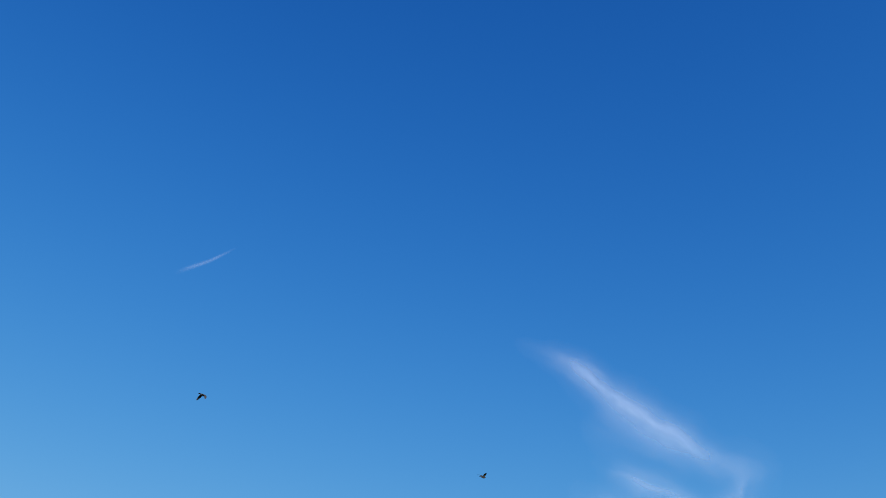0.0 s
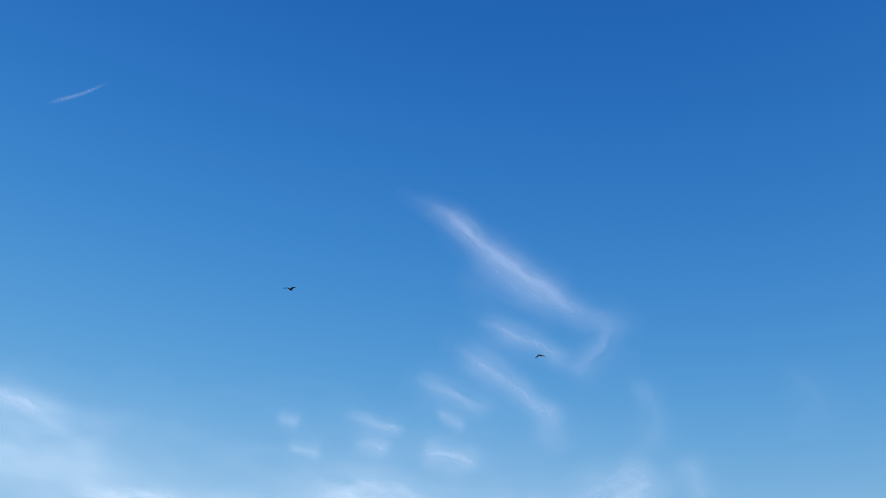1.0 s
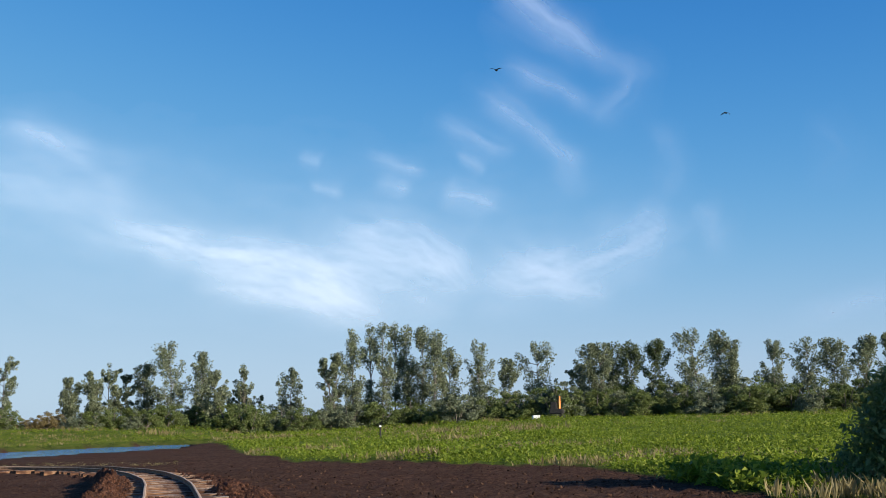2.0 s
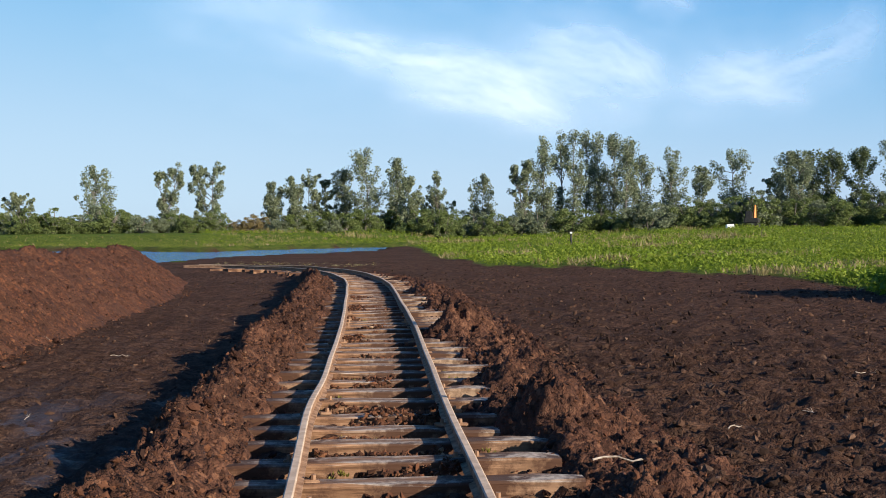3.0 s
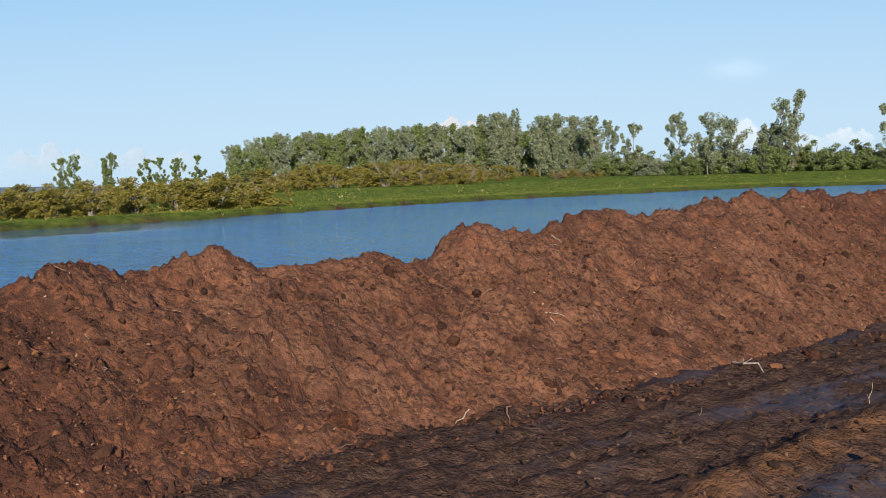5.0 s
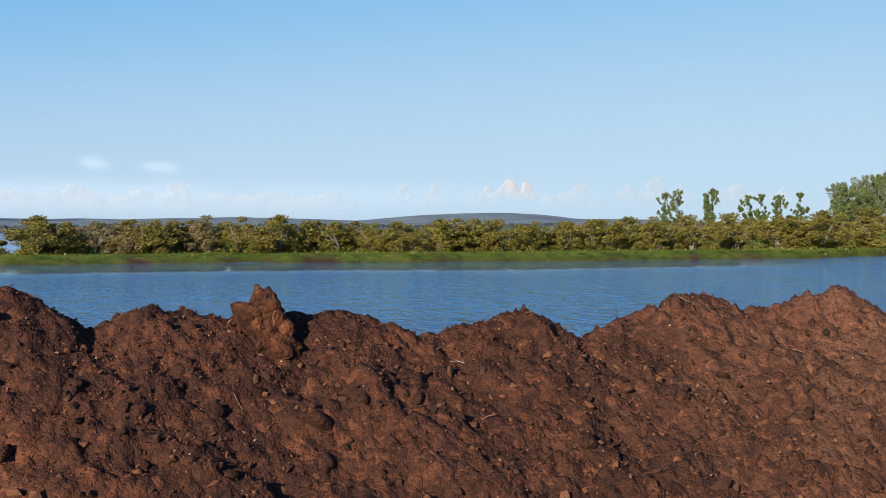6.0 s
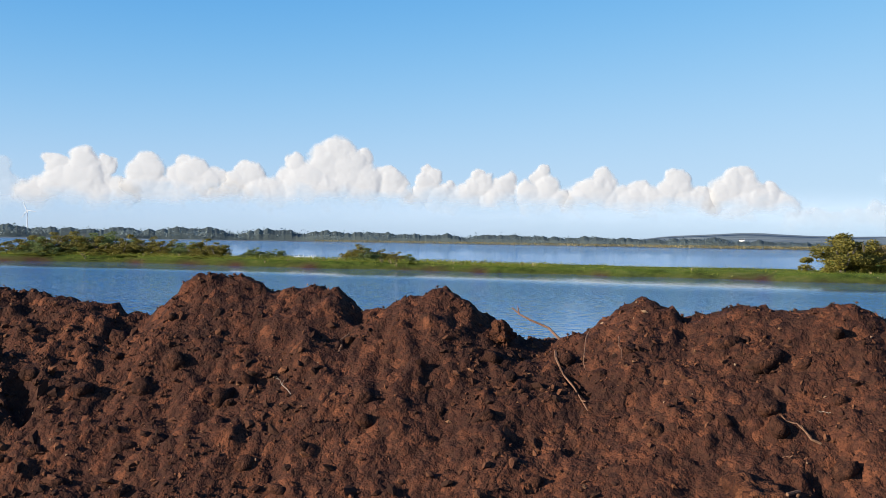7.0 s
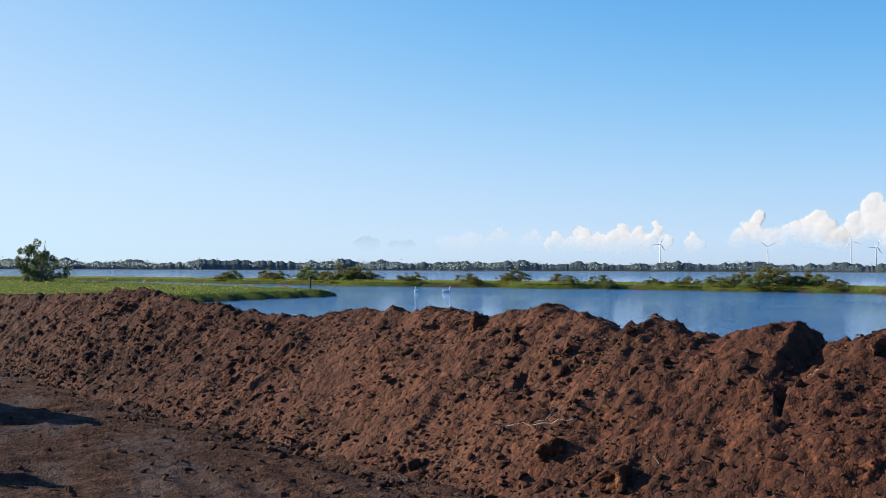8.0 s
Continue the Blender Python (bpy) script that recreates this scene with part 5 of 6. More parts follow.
def farmhouse(az, r, long, turn):
    """A low white house under a slate roof, across the lake."""
    p = place(az, r)
    house = tagged(new("farmhouse"), "small white farmhouse with a dark slate roof across the lake", "house", "houses across the lake")
    house.matrix_basis = pose(p.x, p.y, max(ground_at(p.x, p.y), 0) + 1.0, 0, 0, turn) @ Matrix.Diagonal((0.62, 0.62, 0.62, 1))
    bm = bmesh.new()
    bm_box(bm, 0, 0, 1.0, long, 6, 5.0)
    wall = part("wall", bm, M_WHITE, house)
    bm = bmesh.new()
    a = [bm.verts.new(c) for c in ((-long / 2 - 0.3, -3.4, 3.4), (long / 2 + 0.3, -3.4, 3.4), (long / 2 + 0.3, 3.4, 3.4), (-long / 2 - 0.3, 3.4, 3.4), (-long / 2 - 0.3, 0, 6.0), (long / 2 + 0.3, 0, 6.0))]
    for f in ((0, 1, 5, 4), (2, 3, 4, 5), (0, 4, 3), (1, 2, 5), (3, 2, 1, 0)):
        bm.faces.new([a[k] for k in f])
    roof = part("roof", bm, M_SLATE, house, "dark slate roof")
    bm = bmesh.new()
    bm_box(bm, long * 0.4, 0, 6.2, 0.9, 0.9, 1.6)
    part("chimney", bm, M_WHITE, roof)
    for k in (-0.3, 0.0, 0.3):
        bm = bmesh.new()
        bm_box(bm, long * k, -3.02, 1.6, 1.1, 0.08, 1.3)
        part("window", bm, M_SLATE, wall)


# ---------------------------------------------------------------- clouds
def cumulus(tops, base, label, material, wide=1.0, seed=0):
    """A heap of cloud: billows piled up to each of its tops from one hazy foot; all heaps stand along one straight front."""
    rnd = random.Random(seed)

    def front(a):
        return np.minimum(2450 / np.maximum(np.cos(np.radians(np.asarray(a) - 106)), 0.1), 4850)

    balls = []
    for az, el, w in tops:
        size = w * wide * 1.35
        for k in range(14):
            f = (k + rnd.random()) / 14
            rad = size * rnd.uniform(0.36, 0.60) * (1.15 - 0.55 * f)
            balls.append((az + rnd.uniform(-0.85, 0.85) * size * (1.12 - f), base + (el - base - rad * 0.95) * f, rad, rnd.uniform(-0.15, 0.25)))
    a0, a1 = min(t[0] for t in tops) - 2.6 * wide, max(t[0] for t in tops) + 2.6 * wide
    e0, e1 = base - 0.9, max(t[1] for t in tops) + 0.5
    na, ne = int((a1 - a0) / 0.065), int((e1 - e0) / 0.065)
    az, el = np.meshgrid(np.linspace(a0, a1, na), np.linspace(e0, e1, ne), indexing="ij")
    wa, we = az + 0.24 * fbm(az * 1.7 + seed, el * 1.7, 5, 0.55), el + 0.20 * fbm(az * 1.7 + 31, el * 1.7 + seed, 5, 0.55)
    depth, cover = np.zeros_like(az), np.zeros_like(az)
    for a, e, r, lift in balls:
        d2 = ((wa - a) ** 2 + ((we - e) * 1.05) ** 2) / r ** 2
        hit = np.sqrt(np.clip(1 - d2, 0, 1)) * r + lift * (d2 < 1)
        depth = np.maximum(depth, hit)
        cover = np.maximum(cover, smoothstep(1.2, 0.45, d2))
    depth = depth + 0.06 * (lumps(az * 2.2 + seed, el * 2.2) - 0.5) * cover + 0.05 * fbm(az * 6, el * 6, 3) * cover
    foot = smoothstep(base - 0.6, base + 1.1, el + 0.5 * fbm(az * 1.1, el * 1.5, 3))
    veil = cover * foot
    ra, far = np.radians(az), front(az)
    r = far * (1 - depth * 0.0175 * 0.16)
    z = np.tan(np.radians(el)) * r
    v = np.stack([-np.sin(ra) * r, np.cos(ra) * r, z], -1).reshape(-1, 3)
    faces = grid_faces(na, ne)
    keep = veil.ravel()[faces].max(axis=1) > 0.004
    middle = sum(t[0] for t in tops) / len(tops)
    c = place(middle, float(front(middle)), math.tan(radians(base)) * float(front(middle)))
    me = mesh_from("cloud", v - np.array(c[:]), faces[keep], material)
    spread("veil", me, veil)
    ob = tagged(new("cloud", me), label, "cloud", "clouds low over the horizon", "stuff")
    ob.location = c


cumulus([(123.0, 5.2, 1.9), (121.7, 4.8, 1.2), (125.2, 4.5, 1.3), (127.3, 4.0, 1.3), (120.5, 3.9, 1.0)], 1.9, "tall white cumulus heap with a grey foot", M_CLOUD, 1.0, 1)
cumulus([(132.2, 4.3, 1.3), (130.3, 4.2, 1.3), (129.0, 3.6, 1.2)], 1.9, "white cumulus heap with a grey foot", M_CLOUD, 1.0, 2)
cumulus([(135.1, 4.4, 1.5), (136.3, 4.1, 1.2), (134.0, 4.0, 1.0)], 1.6, "white cumulus heap with a grey foot", M_CLOUD, 1.0, 3)
cumulus([(118.3, 3.95, 0.9), (117.5, 3.2, 0.9), (115.8, 3.7, 1.0), (114.4, 3.6, 1.2), (112.7, 3.95, 1.1)], 1.8, "row of small white cumulus billows", M_CLOUD, 1.0, 4)
cumulus([(109.8, 3.85, 1.4), (108.2, 3.3, 1.2), (106.1, 3.85, 1.2), (105.1, 3.0, 1.0)], 1.7, "white cumulus heap with a grey foot", M_CLOUD, 1.0, 5)
cumulus([(103.2, 4.05, 1.4), (101.9, 3.2, 1.2)], 1.6, "single white cumulus billow", M_CLOUD, 1.0, 6)
cumulus([(138.8, 3.9, 0.9), (137.6, 2.8, 0.9), (139.5, 2.6, 0.9)], 1.3, "hazy white cumulus", M_HAZECLOUD, 1.0, 7)
cumulus([(144.4, 3.75, 0.9), (143.3, 3.2, 0.8), (145.2, 2.9, 0.7), (141.8, 2.8, 0.8)], 1.3, "white cumulus with a hazy foot", M_CLOUD, 1.0, 8)
cumulus([(147.0, 3.1, 1.0), (148.0, 2.5, 0.8), (149.7, 2.95, 0.7)], 1.3, "small white cumulus billows", M_CLOUD, 1.0, 9)
cumulus([(152.6, 1.9, 0.5), (154.4, 2.45, 0.6), (155.3, 2.3, 0.7), (156.2, 2.4, 0.7), (157.2, 2.0, 0.7), (158.1, 2.15, 0.6), (159.4, 1.95, 0.6)], 1.1, "low row of hazy white cumulus", M_CLOUD, 0.9, 10)
cumulus([(160.6, 2.05, 0.6), (162.2, 2.1, 0.6), (163.7, 2.05, 0.8), (164.9, 1.7, 0.5), (168.8, 1.65, 0.6), (167.4, 1.5, 0.6)], 1.2, "low row of hazy white cumulus", M_HAZECLOUD, 0.9, 14)
cumulus([(74.9, 2.3, 0.6), (75.8, 2.5, 0.7), (76.8, 2.3, 0.6)], 1.5, "small bright white cloud", M_CLOUD, 0.7, 11)
cumulus([(79.5, 2.4, 0.6), (81.1, 2.35, 0.6), (77.5, 2.0, 0.8)], 1.3, "small hazy white clouds", M_HAZECLOUD, 0.7, 15)
cumulus([(68.6, 2.5, 0.6), (69.8, 2.3, 0.6), (67.4, 2.2, 0.6), (72.1, 2.35, 0.6), (73.2, 1.8, 0.6), (64.5, 2.2, 0.8), (62.6, 2.0, 0.7)], 1.2, "pale hazy cloud bank low in the sky", M_HAZECLOUD, 1.0, 12)
cumulus([(92.2, 2.4, 0.8), (94.1, 2.1, 0.9), (96.9, 2.2, 1.1), (99.6, 1.95, 1.1), (90.2, 1.9, 0.9), (87.5, 1.8, 1.2), (85.0, 1.6, 1.2)], 1.0, "pale hazy cloud bank low in the sky", M_HAZECLOUD, 1.0, 16)
cumulus([(49.2, 3.35, 0.7), (48.2, 3.0, 0.6), (50.2, 3.0, 0.7)], 2.0, "small white cloud behind the wood", M_CLOUD, 1.0, 13)
cumulus([(35.0, 2.6, 0.6), (30.6, 2.0, 0.6), (29.6, 1.8, 0.6), (32.0, 1.7, 0.6)], 1.0, "small white clouds behind the trees", M_HAZECLOUD, 1.0, 17)


def wisp(points, strength, seed, label="thin white streak of high cirrus cloud"):
    """A band of cirrus through points of (degrees left, degrees up, half its width in degrees)."""
    far, steps, cross = 4300.0, 40, 13
    p = np.array(points, float)
    d = np.r_[0, np.cumsum(np.hypot(*np.diff(p[:, :2], axis=0).T))]
    s = np.linspace(0, d[-1], steps)
    k = np.hanning(9)
    k /= k.sum()
    q = np.stack([np.convolve(np.pad(np.interp(s, d, p[:, j]), 4, mode="reflect", reflect_type="odd"), k, "valid") for j in range(3)], 1)
    t = np.gradient(q[:, :2], axis=0)
    t /= np.hypot(*t.T)[:, None] + 1e-9
    vs, veil, uvs = [], [], []
    rng = np.random.RandomState(seed)
    shift = rng.rand() * 50
    for i in range(steps):
        for j in range(cross):
            c = 2 * j / (cross - 1) - 1
            w = q[i, 2] * 1.9
            az, el = q[i, 0] - t[i, 1] * c * w, q[i, 1] + t[i, 0] * c * w
            vs.append(place(az, far * math.cos(radians(el)), far * math.sin(radians(el)))[:])
            ends = min(1.0, min(i, steps - 1 - i) / (steps * 0.42))
            veil.append(strength * 0.22 * (1 + math.cos(math.pi * c)) ** 1.3 * 1.2 * ends * ends * (3 - 2 * ends))
            uvs.append((s[i] * 0.5 + shift, c * w * 0.5))
    c = place(q[steps // 2, 0], far * math.cos(radians(q[steps // 2, 1])), far * math.sin(radians(q[steps // 2, 1])))
    me = mesh_from("cirrus", np.array(vs) - np.array(c[:]), grid_faces(steps, cross), M_CIRRUS)
    spread("veil", me, veil)
    layer = me.uv_layers.new(name="UVMap")
    idx = np.zeros(len(me.loops), np.int32)
    me.loops.foreach_get("vertex_index", idx)
    layer.data.foreach_set("uv", np.array(uvs, np.float32)[idx].ravel())
    ob = tagged(new("cirrus", me), label, "cloud", "cirrus streaks", "stuff")
    ob.location = c


FIELD_AZ, FIELD_EL = np.meshgrid(np.arange(-34, 24, 0.11), np.arange(3.2, 25.5, 0.11), indexing="ij")
WARP_AZ = FIELD_AZ + 0.8 * fbm(FIELD_AZ * 0.25, FIELD_EL * 0.4, 3) + 0.12 * fbm(FIELD_AZ * 1.5 + 9, FIELD_EL * 1.5, 3) + 0.3
WARP_EL = FIELD_EL + 0.5 * fbm(FIELD_AZ * 0.25 + 40, FIELD_EL * 0.4, 3) + 0.10 * fbm(FIELD_AZ * 1.5, FIELD_EL * 1.5 + 7, 3) + 0.2
CLEAR = np.ones_like(FIELD_AZ)


def streak(points, half, strength, comb=0.6):
    """A band of ice cloud drawn out along points of (degrees left, degrees up), combed lengthwise."""
    p = np.array(points, float)
    best, along, across, total = np.full(CLEAR.shape, 1e9), np.zeros_like(CLEAR), np.zeros_like(CLEAR), 0.0
    for (ax, ay), (bx, by) in zip(p, p[1:]):
        n = math.hypot(bx - ax, by - ay)
        t = np.clip(((WARP_AZ - ax) * (bx - ax) + (WARP_EL - ay) * (by - ay)) / n ** 2, 0, 1)
        dx, dy = WARP_AZ - ax - t * (bx - ax), WARP_EL - ay - t * (by - ay)
        d = np.hypot(dx, dy)
        hit = d < best
        best[hit], along[hit] = d[hit], (total + t * n)[hit]
        across[hit] = (np.sign(dx * (by - ay) - dy * (bx - ax)) * d)[hit]
        total += n
    ends = smoothstep(0, 0.3, along / total) * smoothstep(1, 0.7, along / total)
    fibre = 1 + comb * 1.3 * fbm(along * 0.55 + strength * 90, across * 2.2 / max(half, 0.3) ** 0.5, 4, 0.5)
    CLEAR[...] *= 1 - np.clip(0.40 * strength * np.exp(-np.abs(across / half / 1.45) ** 1.7) * (0.06 + 0.94 * ends) * fibre, 0, 0.9)


def cirrus():
    # the hook with its soft skirt and curled end
    streak([(-5.8, 24.2), (-7.6, 23.1), (-10, 21.6), (-12.3, 19.8), (-14.3, 18.4), (-15.8, 17.5), (-16.6, 16.6)], 0.40, 0.62, 0.3)
    streak([(-9.2, 21.4), (-11.6, 19.5), (-14.2, 17.7)], 0.8, 0.22)
    streak([(-14.8, 18.1), (-16.4, 17.0), (-16.2, 15.9), (-15.0, 15.3), (-13.6, 15.3)], 0.55, 0.26)
    streak([(-9.2, 17.9), (-11.2, 16.9), (-13.1, 16.1), (-14.8, 15.2)], 0.33, 0.42, 0.4)
    streak([(-7.9, 16.8), (-9.96, 15.6), (-11.35, 14.2), (-12.4, 13.0), (-12.5, 11.6), (-12.0, 10.8)], 0.45, 0.42, 0.4)
    streak([(-6.0, 15.2), (-8.15, 14.4), (-10.2, 13.0)], 0.4, 0.26)
    streak([(-1.8, 13.6), (-4.2, 12.9), (-5.4, 12.5)], 0.3, 0.26)
    streak([(-7.0, 13.6), (-8.8, 12.5)], 0.25, 0.28)
    streak([(-2.3, 12.4), (-4.6, 11.6)], 0.3, 0.3)
    streak([(-5.9, 11.6), (-7.7, 11.2), (-9.4, 10.5)], 0.4, 0.4)
    streak([(1.0, 13.4), (-0.2, 13.0)], 0.2, 0.3)
    streak([(0.5, 12.0), (-1.2, 11.5)], 0.22, 0.24)
    # the broad white sweep under it
    streak([(11.5, 10.1), (9.3, 9.6), (5.3, 8.66), (1.4, 7.9), (-2.2, 6.5), (-4.0, 5.1)], 0.62, 0.62)
    streak([(7.0, 8.0), (3.0, 7.4), (-1.0, 6.6), (-4.0, 5.8)], 0.8, 0.3)
    streak([(5.6, 6.9), (2.0, 6.7), (-1.0, 5.9), (-3.6, 5.2)], 0.36, 0.42)
    streak([(0.0, 9.8), (-4.5, 9.2), (-6.7, 8.0), (-8.2, 6.1)], 0.75, 0.5)
    streak([(2.0, 7.8), (-3.0, 7.6), (-6.0, 7.0), (-8.4, 6.5)], 1.1, 0.42)
    streak([(-8.0, 9.0), (-10.1, 7.7), (-12.4, 7.5), (-15.0, 8.4), (-17.0, 9.0), (-19.2, 8.7)], 0.95, 0.62)
    streak([(-7.4, 7.0), (-11, 7.2), (-14, 7.8)], 0.7, 0.35)
    streak([(-10.8, 6.9), (-12.8, 6.4), (-15.2, 6.0)], 0.45, 0.3)
    streak([(-15.6, 10.4), (-17.2, 9.2)], 0.6, 0.3)
    streak([(-18.6, 10.6), (-19.9, 8.7), (-20.8, 9.6)], 0.4, 0.28)
    # faint far ends
    streak([(15.5, 14.6), (12.6, 13.5), (10.4, 13.0)], 0.42, 0.34)
    streak([(18.0, 13.0), (12.0, 11.2), (8.0, 9.8)], 1.3, 0.22)
    streak([(22.0, 11.0), (10.0, 10.4), (0.0, 9.6), (-10.0, 9.6), (-20.0, 10.0)], 2.2, 0.13)
    streak([(-22.5, 4.4), (-26.2, 5.3), (-31.0, 6.2)], 0.42, 0.36)
    streak([(-17.4, 14.8), (-18.0, 12.4), (-17.2, 10.6)], 0.5, 0.16)
    streak([(-24.0, 14.4), (-26.0, 12.4), (-25.0, 10.4)], 0.7, 0.12)
    far = 4300.0
    a, e = np.radians(FIELD_AZ), np.radians(FIELD_EL)
    v = np.stack([-np.sin(a) * np.cos(e), np.cos(a) * np.cos(e), np.sin(e)], -1).reshape(-1, 3) * far
    faces = grid_faces(*FIELD_AZ.shape)
    veil = 1 - CLEAR.ravel()
    c = place(-8, far * 0.98, far * 0.17)
    me = mesh_from("cirrus", v - np.array(c[:]), faces[veil[faces].max(axis=1) > 0.006], M_VEIL)
    spread("veil", me, veil)
    ob = tagged(new("cirrus", me), "combed white streaks and hooks of high cirrus cloud", "cloud", "cirrus streaks", "stuff")
    ob.location = c
    wisp([(176, 1.2, 0.5), (160, 1.4, 0.7), (140, 1.5, 0.8), (120, 1.5, 0.8), (100, 1.6, 0.8), (80, 1.6, 0.7), (62, 1.7, 0.5)], 0.3, 40, "long pale bank of haze and thin cloud over the horizon")
    wisp([(37.2, 4.9, 0.3), (35.4, 4.95, 0.5), (33.2, 4.8, 0.3)], 0.12, 19, "small pale cloud shred")
    wisp([(97.0, 3.3, 0.2), (96.0, 3.15, 0.3), (94.9, 3.0, 0.2)], 0.3, 20, "small pale cloud shred")
    wisp([(94.2, 3.1, 0.2), (92.7, 3.0, 0.25), (91.6, 2.9, 0.2)], 0.25, 22, "small pale cloud shred")
    wisp([(13.2, 27.65, 0.10), (11.2, 28.4, 0.07), (9.7, 29.17, 0.04)], 0.22, 21, "short white trail behind a high aircraft")


cirrus()


# ---------------------------------------------------------------- small and far things
M_ORANGE = plain("orange_machine_paint", (0.55, 0.17, 0.03), (0.66, 0.24, 0.05), 6, 0.5, 0, 0.1)
M_DARKSTEEL = plain("dark_steel", (0.02, 0.02, 0.02), (0.06, 0.055, 0.05), 8, 0.6, 0.3, 0.2)
M_WHITE = plain("white_paint", (0.72, 0.72, 0.71), (0.82, 0.82, 0.81), 4, 0.5, 0, 0.05)
M_GLASS = plain("cab_glass", (0.03, 0.04, 0.05), (0.05, 0.06, 0.07), 4, 0.1, 0, 0.0)
M_FEATHER = plain("dark_feathers", (0.012, 0.012, 0.014), (0.035, 0.034, 0.036), 30, 0.7, 0, 0.2)
M_PALE = plain("pale_feathers", (0.70, 0.69, 0.67), (0.82, 0.82, 0.80), 30, 0.8, 0, 0.2)
M_BEAK = plain("orange_beak", (0.5, 0.2, 0.04), (0.6, 0.26, 0.05), 30, 0.5, 0, 0.1)


M_SLATE = plain("slate", (0.05, 0.053, 0.06), (0.09, 0.095, 0.105), 5, 0.6, 0, 0.2)
for az, r, long, turn in ((104.2, 1900, 11, 100), (103.0, 1950, 14, 80), (105.3, 2000, 10, 120), (112.6, 2100, 12, 90), (98.6, 1900, 12, 75)):
    farmhouse(az, r, long, turn)


def excavator():
    p = place(-12.0, 165)
    base = tagged(new("excavator"), "orange tracked excavator parked at the edge of the field", "excavator")
    base.matrix_basis = pose(p.x, p.y, ground_at(p.x, p.y), 0, 0, 70)
    for y in (-0.85, 0.85):
        bm = bmesh.new()
        bm_box(bm, 0, y, 0.36, 2.9, 0.5, 0.6, bevel=0.2)
        part("crawler_track", bm, M_DARKSTEEL, base)
    bm = bmesh.new()
    bm_box(bm, -0.3, 0, 1.15, 2.3, 1.9, 0.75, bevel=0.12)
    part("house", bm, M_DARKSTEEL, base, "dark machine house")
    bm = bmesh.new()
    bm_box(bm, 0.25, 0.5, 1.95, 1.1, 0.9, 1.1, bevel=0.12)
    cab = part("cab", bm, M_DARKSTEEL, base)
    bm = bmesh.new()
    bm_box(bm, 0.82, 0.5, 2.05, 0.03, 0.7, 0.7, bevel=0.01)
    part("window", bm, M_GLASS, cab)
    bm = bmesh.new()
    bm_tube(bm, [(0.7, -0.2, 1.3), (0.95, -0.2, 2.5), (1.3, -0.2, 3.2)], [0.16, 0.19, 0.13], 4)
    part("boom", bm, M_ORANGE, base)
    bm = bmesh.new()
    bm_tube(bm, [(1.25, -0.2, 3.3), (1.7, -0.2, 2.1), (2.1, -0.2, 0.8)], [0.14, 0.12, 0.09], 4)
    part("arm", bm, M_ORANGE, base)
    bm = bmesh.new()
    bm_box(bm, 2.05, -0.2, 0.45, 0.55, 0.8, 0.55, bevel=0.12)
    part("bucket", bm, M_DARKSTEEL, base)


def trailer():
    p = place(-10.95, 163)
    base = tagged(new("box_trailer"), "small white box trailer standing near the excavator", "trailer")
    base.matrix_basis = pose(p.x, p.y, ground_at(p.x, p.y), 0, 0, 10) @ Matrix.Diagonal((0.75, 0.75, 0.75, 1))
    bm = bmesh.new()
    bm_box(bm, 0, 0, 0.62, 1.4, 0.9, 0.7, bevel=0.06)
    part("body", bm, M_WHITE, base)
    for x in (-0.72, 0.72):
        bm = bmesh.new()
        bmesh.ops.create_cone(bm, cap_ends=True, segments=14, radius1=0.26, radius2=0.26, depth=0.16, matrix=pose(x * 0.5, -0.42, 0.26, 90))
        part("wheel", bm, M_DARKSTEEL, base)


def marker_post(az, r, height, label, cap):
    p = place(az, r)
    base = tagged(new("post"), label, "post")
    base.matrix_basis = pose(p.x, p.y, ground_at(p.x, p.y) - 0.03)
    bm = bmesh.new()
    bm_tube(bm, [(0, 0, 0), (0.01, 0, height * 0.5), (0.0, 0.01, height)], [0.085, 0.08, 0.07], 8)
    part("shaft", bm, M_DARKSTEEL, base)
    bm = bmesh.new()
    bm_box(bm, 0, 0, height - 0.02, 0.2, 0.2, 0.14, bevel=0.03)
    part("cap", bm, cap, base)


ROTORS = []


